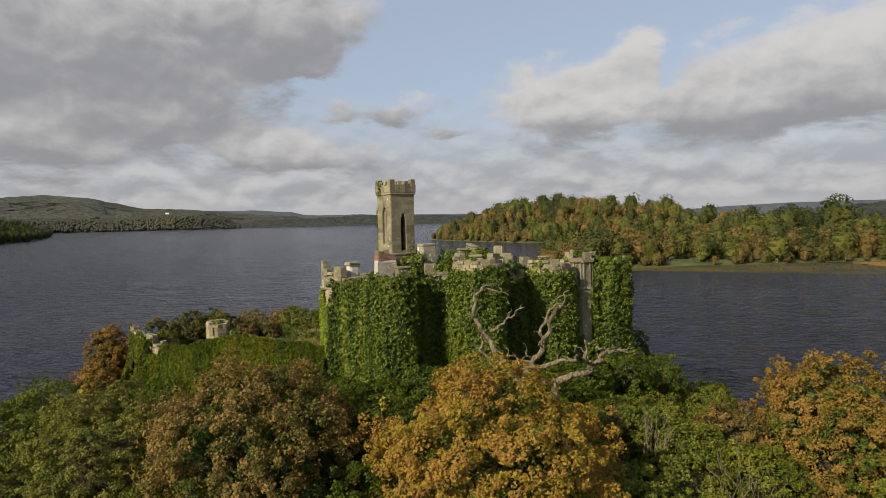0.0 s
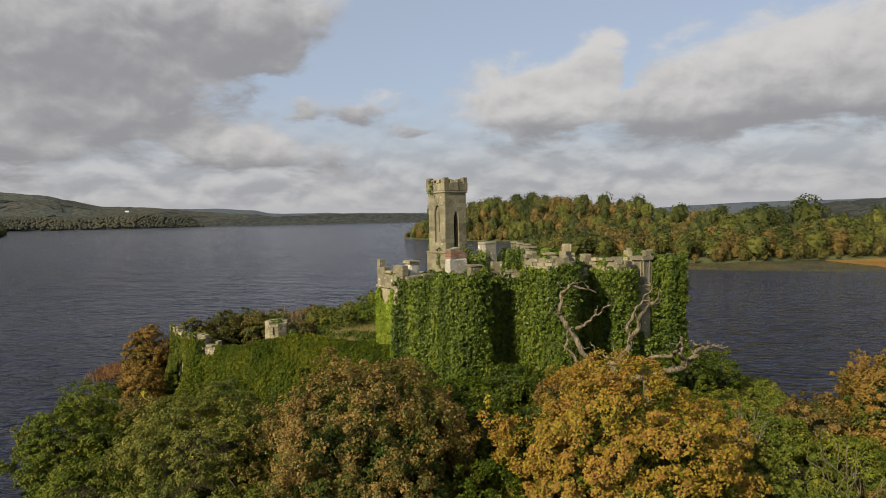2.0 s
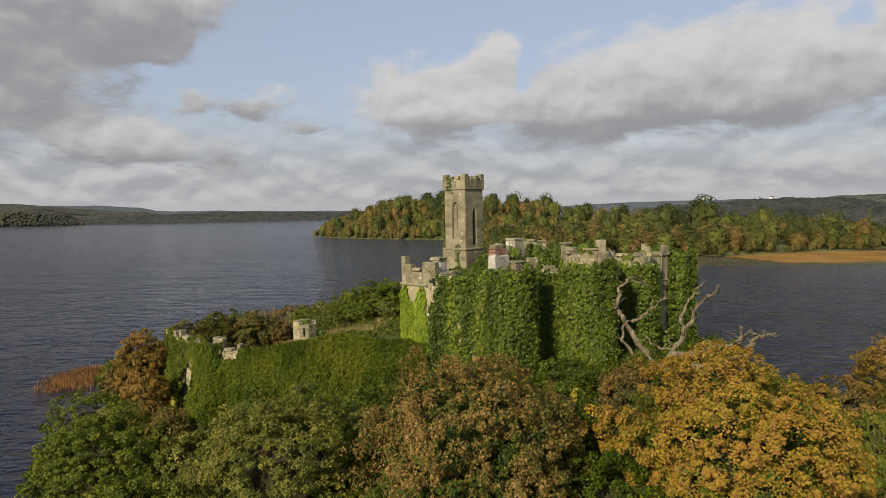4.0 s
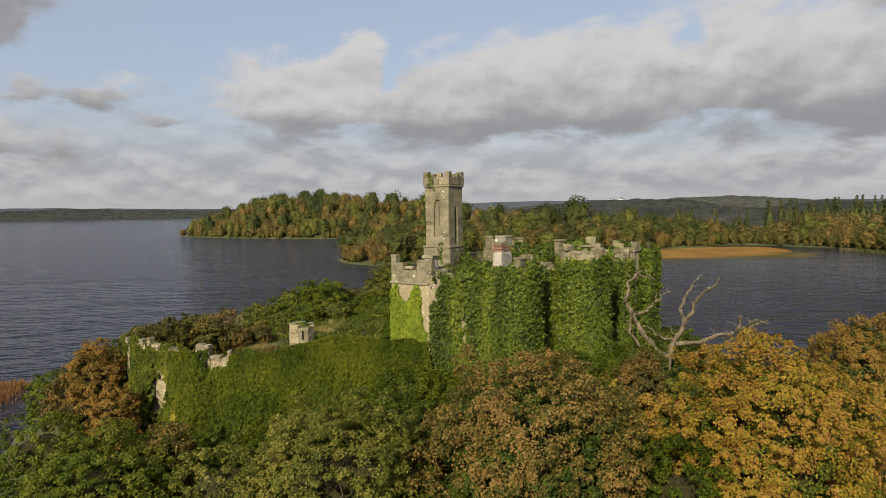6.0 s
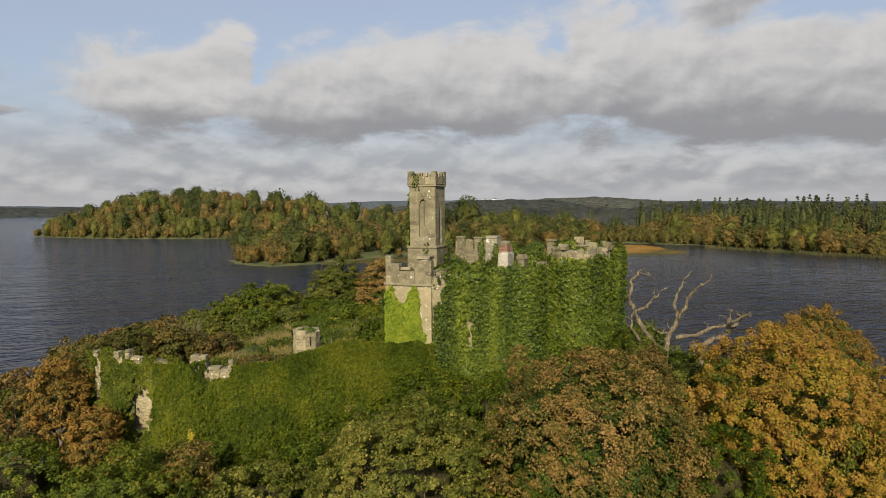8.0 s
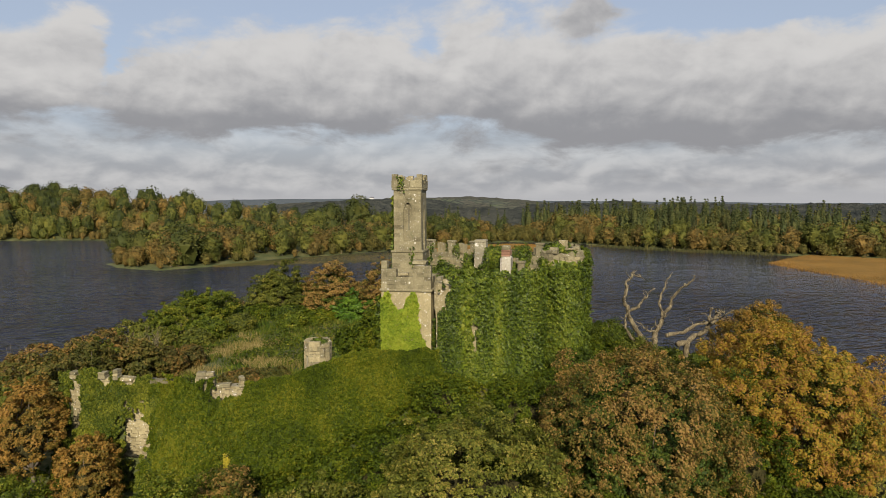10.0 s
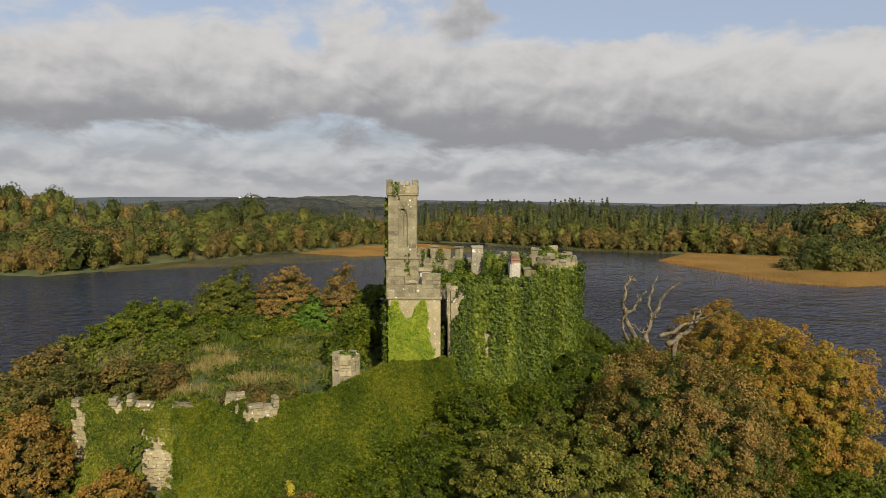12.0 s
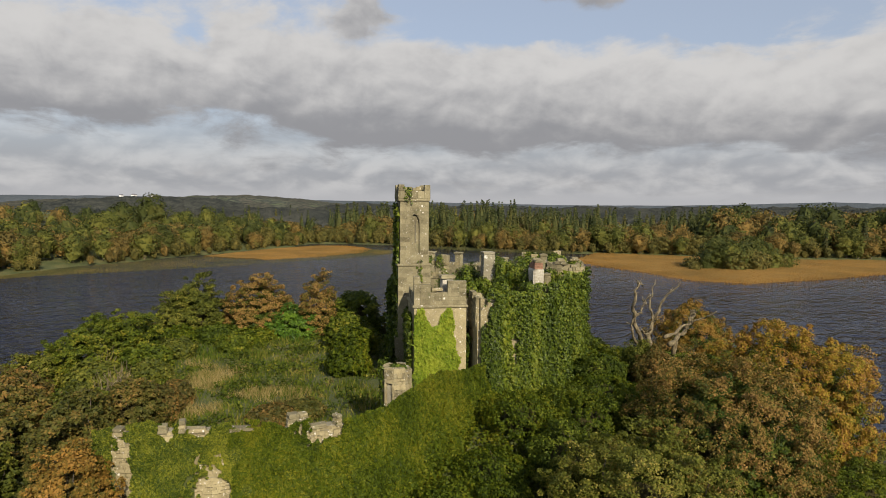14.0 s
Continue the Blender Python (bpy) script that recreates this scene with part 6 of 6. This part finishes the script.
SHRUBS = [
    (-12, 44.2, 8.8, 2.4, "t"), (-9.3, 40.3, 8.6, 2.3, "t"), (-7.2, 42.0, 8.2, 2.2, "g"), (-4, 40.6, 8.4, 2.5, "t"), (-1, 41.5, 9.2, 2.1, "g"), (2.5, 41.6, 8.4, 2.3, "t"), (6, 43.5, 8.4, 2.3, "t"), (9.5, 45, 8.2, 2.4, "g"),
    (13, 47, 8.6, 2.4, "g"), (16, 49.3, 8.0, 2.4, "g"), (20, 49.7, 5.2, 2.4, "y"), (22, 54, 4.2, 2.6, "g"), (23.5, 46, 3.9, 2.6, "y"), (18, 43, 5.7, 3.0, "y"), (13, 41, 6.8, 3.0, "y"), (10, 38.2, 7.4, 2.6, "y"), (8, 40.4, 7.8, 2.3, "t"),
    (8.5, 30, 6.6, 3.0, "y"), (12, 28, 5.8, 3.0, "y"), (-3.7, 29, 7.6, 2.8, "t"), (-3.6, 35.5, 9.0, 2.4, "g"), (-14, 31, 6.4, 3.2, "g"), (-14.3, 36, 7.4, 2.6, "t"), (-14, 40.5, 8.0, 2.6, "g"), (-23.6, 41.8, 6.3, 3.3, "o"),
    (-22, 45.2, 5.0, 2.4, "t"), (-19.2, 45.6, 5.5, 2.0, "t"), (-18.6, 43.2, 5.6, 2.2, "t"), (-26.4, 45.2, 6.9, 1.5, "r"), (-27.2, 50.0, 4.9, 1.9, "t"), (-34, 55, 5.8, 3.2, "g"), (-27, 38.5, 5.0, 3.0, "g"), (-19, 32, 5.2, 3.0, "g"), (-33, 63, 6.5, 2.4, "b"), (-35, 69, 5.6, 2.5, "g"), (-33, 75, 5.6, 2.5, "b"),
    (26, 50, 3.2, 2.2, "g"), (17, 28.5, 5.8, 3.0, "b"), (22, 31, 6.6, 3.0, "y"), (25, 37, 7.0, 3.0, "b"), (-8, 27, 5.5, 3.0, "t"), (-3, 24.5, 4.5, 2.6, "g"), (4, 24, 4.4, 2.6, "o"), (17, 38, 7.4, 2.6, "b"),
    (12.5, 33.5, 6.2, 3.0, "y"), (16.5, 33.5, 6.6, 2.6, "g"), (13.5, 37, 6.6, 2.4, "y"), (9, 26.5, 5.2, 2.6, "b"), (-16, 44.6, 6.2, 2.2, "t"), (5.5, 33.5, 8.0, 2.4, "o"), (-6.5, 37.8, 8.6, 2.3, "t"),
    (1.4, 37.6, 9.5, 1.6, "b"), (3.0, 38.9, 9.8, 1.3, "o"), (3.6, 36.0, 8.6, 1.9, "o"), (6.6, 34.6, 8.2, 2.0, "g"), (-1.0, 79.5, 8.2, 2.2, "g"), (7.5, 76.5, 9.2, 2.2, "t"), (-5.0, 84.5, 8.2, 2.4, "g"), (0.5, 76.0, 7.8, 1.8, "t"),
    (-24.6, 56.6, 8.2, 1.3, "b"), (-22.8, 55.0, 8.0, 1.2, "d"), (-26.4, 59.2, 8.3, 1.5, "d"), (-20.6, 54.4, 7.8, 1.2, "t"), (-18.2, 58.5, 7.7, 1.4, "b"), (-16.2, 57.6, 7.6, 1.2, "d"), (-27.0, 62.0, 8.4, 1.6, "o"),
    (-28.2, 64.0, 9.4, 2.0, "d"), (-26.0, 65.8, 10.1, 2.0, "d"), (-24.2, 68.0, 9.5, 2.0, "o"), (-22.6, 65.6, 9.7, 1.7, "d"), (-20.6, 66.0, 8.7, 1.5, "b"), (-18.2, 66.8, 8.3, 1.0, "b"), (-14.8, 73.0, 8.3, 1.3, "o"), (-12.0, 76.6, 8.6, 1.8, "g"), (-17.5, 76.0, 8.4, 1.8, "o"), (-8.0, 77.5, 8.3, 1.4, "o"), (-3.5, 75.0, 8.2, 1.4, "g"), (-30, 69, 7.6, 2.4, "o"), (-27, 73, 8.2, 2.6, "d"), (-23, 77, 8.0, 2.8, "d"),
    (-20, 82, 7.8, 2.8, "b"), (-15, 87, 7.6, 2.8, "o"), (-28, 80, 6.8, 3.0, "d"), (-24, 88, 6.2, 3.0, "b"), (-3, 88, 8.4, 2.6, "d"), (-2.5, 83, 8.0, 2.0, "t"), (10, 80, 8.5, 3.0, "g"), (13, 74, 8.2, 2.8, "t"), (12, 67, 8.4, 2.6, "t"), (18, 66, 7.2, 3.0, "g"), (-6.5, 60.5, 9.0, 1.6, "t"), (-1.5, 63.0, 9.6, 1.9, "t"), (1.8, 66.0, 10.2, 2.0, "g"),
]
KINDS = {"t": ("bramble_bush", "dense dark green thicket of ivy and bramble", THICKET), "g": ("shrub", "leafy green shrub on the island slope", GREEN), "o": ("shrub", "olive-green willow shrub on the slope", OLIVE),
         "y": ("shrub", "bright yellow-green willow scrub on the sunny slope", SUNNY_WILLOW), "b": ("shrub", "russet-brown autumn shrub among the scrub", BROWN), "d": ("shrub", "dark green and brown scrub beyond the wall", SCRUB), "r": ("shrub", "rusty autumn maple sapling by the wall", RUST)}
for k, (x, y, top, radius, kind) in enumerate(SHRUBS):
    name, label, mat = KINDS[kind]
    tree(name, label, x, y, top, radius, mat, 100 + k, *((118, 82, 0.124, 0.47) if y < 56 else (130, 66, 0.155, 0.44) if x < -14 and y < 73 else (80, 60, 0.22, 0.6)), None, "shrub", 0.7, 4, "shrubs on the island")

# small bright yellow sprays in the thicket
for k, (x, y, z) in enumerate(((-3.4, 34.15, 9.3), (-26.0, 45.75, 7.3))):
    ob = thing("sapling", "small sapling with bright yellow leaves", "sapling", (x, y, float(land(x, y))))
    high = z - float(land(x, y))
    mesh_object("stem", *tube(bent((0, 0, -0.2), (0, 0, high), 0.03, 5, k), np.linspace(0.06, 0.02, 5), 5), BARK, ob)
    ball = unit(rng.normal(size=(90, 3)))
    quads("foliage", leaves(ball * (0.22, 0.22, 0.45) * rng.uniform(0.3, 1, (90, 1)) + (0, 0, high - 0.3), ball + (0, 0, 0.6), 0.15), YELLOW, ob)

# leafless shrubs: thin pale stems that fan out from the ground
for k, (x, y, top, spread) in enumerate(((14.4, 31.4, 7.6, 2.2), (-21.2, 69.2, 10.3, 1.6), (-19.6, 70.5, 9.8, 1.4), (-11.5, 82.5, 8.4, 1.6), (-26.5, 84.0, 7.4, 1.8), (11.5, 35.5, 8.2, 1.4))):
    foot = float(land(x, y)) - 0.1
    ob = thing("bare_shrub", "leafless shrub with thin pale stems", "shrub", (x, y, foot))
    for s in range(12):
        a = 2.4 * s + k
        reach = spread * (0.3 + 0.7 * ((s * 7) % 12) / 12)
        end = (math.cos(a) * reach, math.sin(a) * reach, (top - foot) * (0.65 + 0.35 * ((s * 5) % 12) / 12))
        path = bent((0.1 * math.cos(a), 0.1 * math.sin(a), 0), end, 0.06, 7, 900 + s + 20 * k)
        mesh_object("stem", *tube(path, np.linspace(0.05, 0.012, 7), 5), DEADWOOD, ob)
        mesh_object("twig", *tube(bent(path[4], path[4] + (0.5 * math.cos(a + 1), 0.5 * math.sin(a + 1), 0.6), 0.08, 4, s), np.linspace(0.022, 0.008, 4), 4), DEADWOOD, ob)

# rough lawn
count = 26000
gx, gy = rng.uniform(-26, 8, count), rng.uniform(52, 84, count)
tufts = np.array([noise.noise((a * 0.35, b * 0.35, 3.0)) for a, b in zip(gx, gy)])
ok = (gy > 50.7 - 1.0 * (gx + 22) + 1.5) | (gx > -20)
gx, gy, tufts = gx[ok], gy[ok], tufts[ok]
gz = land(gx, gy)
high = (0.28 + 0.5 * np.maximum(0, tufts + 0.15)) * rng.uniform(0.6, 1.2, len(gx))
a = rng.uniform(0, 2 * math.pi, len(gx))
foot = np.stack([gx, gy, gz - 0.05], 1)
wide = np.stack([np.cos(a), np.sin(a), 0 * a], 1) * 0.07
tip = foot + np.stack([rng.normal(size=len(gx)) * 0.15, rng.normal(size=len(gx)) * 0.15, high + 0.05], 1)
tagged(quads("rough_grass", np.stack([foot - wide, foot + wide, tip], 1), GRASS), "rough yellow-green grass inside the old wall", "grass", kind="stuff")

# herbs and brambles that cover the ground
STRAW = leaf_material("dry_grass_blade", [(0.0, (0.15, 0.14, 0.04)), (0.5, (0.28, 0.225, 0.08)), (1.0, (0.42, 0.33, 0.15))], 0.4, 0.6, 0.3, 0.8)


def undergrowth(label, count, low, high, mat, size, tall, chosen):
    x, y = rng.uniform(low[0], high[0], count), rng.uniform(low[1], high[1], count)
    d = inside(ISLAND, x, y)
    mask = np.array([noise.noise((p * 0.3, q * 0.3, 7.0)) + 0.5 * noise.noise((p * 0.9, q * 0.9, 2.0)) for p, q in zip(x, y)])
    ok = chosen(x, y, d, mask)
    x, y, mask = x[ok], y[ok], mask[ok]
    z = land(x, y) + rng.uniform(0, 1, len(x)) ** 0.6 * tall * (0.6 + np.maximum(mask, -0.4))
    normals = np.stack([0 * x, 0 * x, 1 + 0 * x], 1) + rng.normal(size=(len(x), 3)) * 0.6
    tagged(quads("undergrowth", leaves(np.stack([x, y, z], 1), normals, size, 0.3, 0.9), mat), label, "undergrowth", kind="stuff")


undergrowth("green herbs and brambles along the island shore", 90000, (-40, 19), (29, 62), THICKET, 0.24, 1.0, lambda x, y, d, m: (d > -0.6) & (d < 9.0))
undergrowth("brambles and nettles on the slope below the castle", 60000, (-28, 26), (24, 50), THICKET, 0.2, 1.1, lambda x, y, d, m: d > 8.0)
undergrowth("low green ferns and nettles in the old court", 42000, (-27, 50), (8, 82), GREEN, 0.19, 0.7, lambda x, y, d, m: (m > 0.16) & (y > 53 - 1.0 * (x + 24)))
gx, gy = rng.uniform(-24, -8, 26000), rng.uniform(60, 76, 26000)
ok = np.array([noise.noise((p * 0.25, q * 0.25, 11.0)) + 0.4 * noise.noise((p * 1.1, q * 1.1, 4.0)) > 0.12 for p, q in zip(gx, gy)])
gx, gy = gx[ok], gy[ok]
foot = np.stack([gx, gy, land(gx, gy)], 1)
a = rng.uniform(0, 2 * math.pi, len(gx))
wide = np.stack([np.cos(a), np.sin(a), 0 * a], 1) * 0.03
tip = foot + np.stack([rng.normal(size=len(gx)) * 0.22, rng.normal(size=len(gx)) * 0.22, rng.uniform(0.25, 0.6, len(gx))], 1)
tagged(quads("dry_grass", np.stack([foot - wide, foot + wide, tip], 1), STRAW), "tall pale straw-coloured dry grass", "grass", kind="stuff")

# ------------------------------------------------------------------ cottages on the far hills
for x, y, s in ((-1400, 2560, 1.0), (-1330, 2600, 0.9), (-1120, 2640, 0.8), (1640, 2050, 1.2), (1610, 2080, 0.9), (1690, 2010, 0.8)):
    cottage = thing("cottage", "whitewashed far-off farmhouse with a slate roof", "house", (x, y, 46 if x > 0 else 62), 20, "farmhouses on the hills")
    bm = bmesh.new()
    box(bm, (-9 * s, -4 * s, -20), (9 * s, 4 * s, 5.5 * s))
    part("wall", bm, WHITEWASH, cottage)
    mesh_object("roof", [(-9.4 * s, -4.5 * s, 5.4 * s), (9.4 * s, -4.5 * s, 5.4 * s), (9.4 * s, 4.5 * s, 5.4 * s), (-9.4 * s, 4.5 * s, 5.4 * s), (-9.4 * s, 0, 9 * s), (9.4 * s, 0, 9 * s)], [(0, 1, 5, 4), (2, 3, 4, 5), (0, 4, 3), (1, 2, 5), (3, 2, 1, 0)], SLATE, cottage)

# ------------------------------------------------------------------ ashlar of the tower faces
unit_block = bpy.data.meshes.new("stone")
bm = bmesh.new()
box(bm, (-0.5, -0.5, 0), (0.5, 0.5, 1))
bmesh.ops.bevel(bm, geom=[e for e in bm.edges if all(v.co.y < 0 for v in e.verts)], offset=0.014, segments=1, affect="EDGES")
bm.to_mesh(unit_block)
bm.free()
unit_block.materials.append(STONE)


def ashlar(turn, half, z0, z1, course, opening=None):
    """Courses of squared stones, a finger proud of the wall behind."""
    z, row = z0, 0
    while z < z1 - 0.05:
        high = min(course * float(rng.uniform(0.88, 1.12)), z1 - z)
        spans = [(-half, half)]
        if opening:
            cx, w, sill, zs, zt = opening
            if z + high > sill and z < zt:
                g = lancet_half(max(z, zs), zs, zt, w) if z + high < zt else lancet_half(z, zs, zt, w)
                g = w if z < zs else g
                spans = [(-half, cx - g - 0.01), (cx + g + 0.01, half)]
        for a, b in spans:
            x = a
            while x < b - 0.04:
                wide = float(rng.uniform(0.42, 0.78)) * (0.7 if x == a and row % 2 else 1)
                if b - x - wide < 0.25:
                    wide = b - x
                ob = new("stone", unit_block)
                ob.parent = tower
                deep = 0.06 + float(rng.uniform(0, 0.008))
                ob.matrix_basis = pose(0, 0, 0, 0, 0, turn) @ pose(x + wide / 2, -half - 0.005, z) @ Matrix.Diagonal((wide - 0.005, deep, high - 0.005, 1))
                x += wide
        z += high
        row += 1


ashlar(0, HALF, 15.95, 20.86, 0.34, SOUTH_OPENING)
ashlar(-90, HALF, 15.95, 20.86, 0.34, WEST_OPENING)
ashlar(0, 1.22, 12.4, 15.72, 0.36)
ashlar(-90, 1.22, 12.4, 15.72, 0.36)


# ------------------------------------------------------------------ rubble masonry of the curtain wall where the ivy is torn away
rubble_stone = unit_block.copy()
rubble_stone.materials.clear()
rubble_stone.materials.append(STONE)
bare_rubble = unit_block.copy()
bare_rubble.materials.clear()
bare_rubble.materials.append(PALE)
for s0, s1, z0, z1 in ((4.2, 7.0, 4.4, 8.2), (0.6, 2.3, 5.4, 9.3), (9.4, 12.5, 8.1, 9.0), (3.2, 4.1, 8.7, 9.3), (4.3, 6.0, 8.8, 9.3)):
    z = z0
    while z < z1:
        high, s = float(rng.uniform(0.10, 0.24)), s0
        while s < s1:
            wide = float(rng.uniform(0.12, 0.55))
            p, q = along(s + wide / 2), along(s + wide / 2 + 0.2)
            turn = math.degrees(math.atan2(q[1] - p[1], q[0] - p[0]))
            ob = new("stone", bare_rubble)
            ob.parent = curtain
            ob.matrix_basis = pose(p[0], p[1], z + float(rng.uniform(-0.04, 0.04)), float(rng.uniform(-3, 3)), float(rng.uniform(-5, 5)), turn + float(rng.uniform(-4, 4))) @ Matrix.Diagonal((wide - 0.012, 0.14 + float(rng.uniform(0, 0.05)), high - 0.01, 1))
            s += wide
        z += high


# ------------------------------------------------------------------ coursed stones on the bare heads of the castle walls
pale_stone = unit_block.copy()
pale_stone.materials.clear()
pale_stone.materials.append(PALE)


def coursed(pts, z0, z1, ragged=0.6, proud=0.05):
    """Courses of rough squared stones along a wall's outer face, broken off unevenly at the top."""
    p = np.array(pts, float)
    reach = np.concatenate([[0], np.cumsum(np.linalg.norm(np.diff(p, axis=0), axis=1))])
    z = z0
    while z < z1:
        high, s = float(rng.uniform(0.17, 0.27)), 0.0
        while s < reach[-1] - 0.1:
            wide = min(float(rng.uniform(0.22, 0.6)), reach[-1] - s)
            a = np.array([np.interp(s, reach, p[:, k]) for k in (0, 1)])
            b = np.array([np.interp(s + wide, reach, p[:, k]) for k in (0, 1)])
            if z + high < z1 - ragged * (0.5 + noise.noise((s * 0.8, z0, z1))) or rng.uniform() < 0.25:
                turn = math.atan2(b[1] - a[1], b[0] - a[0])
                ob = new("stone", pale_stone if rng.uniform() < 0.4 else rubble_stone)
                ob.parent = castle
                mid = (a + b) / 2 + np.array([math.sin(turn), -math.cos(turn)]) * (proud - 0.12)
                ob.matrix_basis = pose(mid[0], mid[1], z, 0, 0, math.degrees(turn) + float(rng.uniform(-2, 2))) @ Matrix.Diagonal((wide - 0.02, 0.34 + float(rng.uniform(0, 0.05)), high - 0.02, 1))
            s += wide
        z += high


for pts, top, bare in FRONT[3:9]:
    if bare:
        coursed(pts, top - 0.35, top + bare + 0.15)
coursed(line((2.1, 60.3), (2.3, 54.4)), 14.0, 15.35, 0.2)
coursed(line((-6.4, 50.0), (-8.5, 48.5)), 12.2, 14.4)
coursed(line((13.9, 52.5), (16.3, 57.0)), 13.6, 14.7)
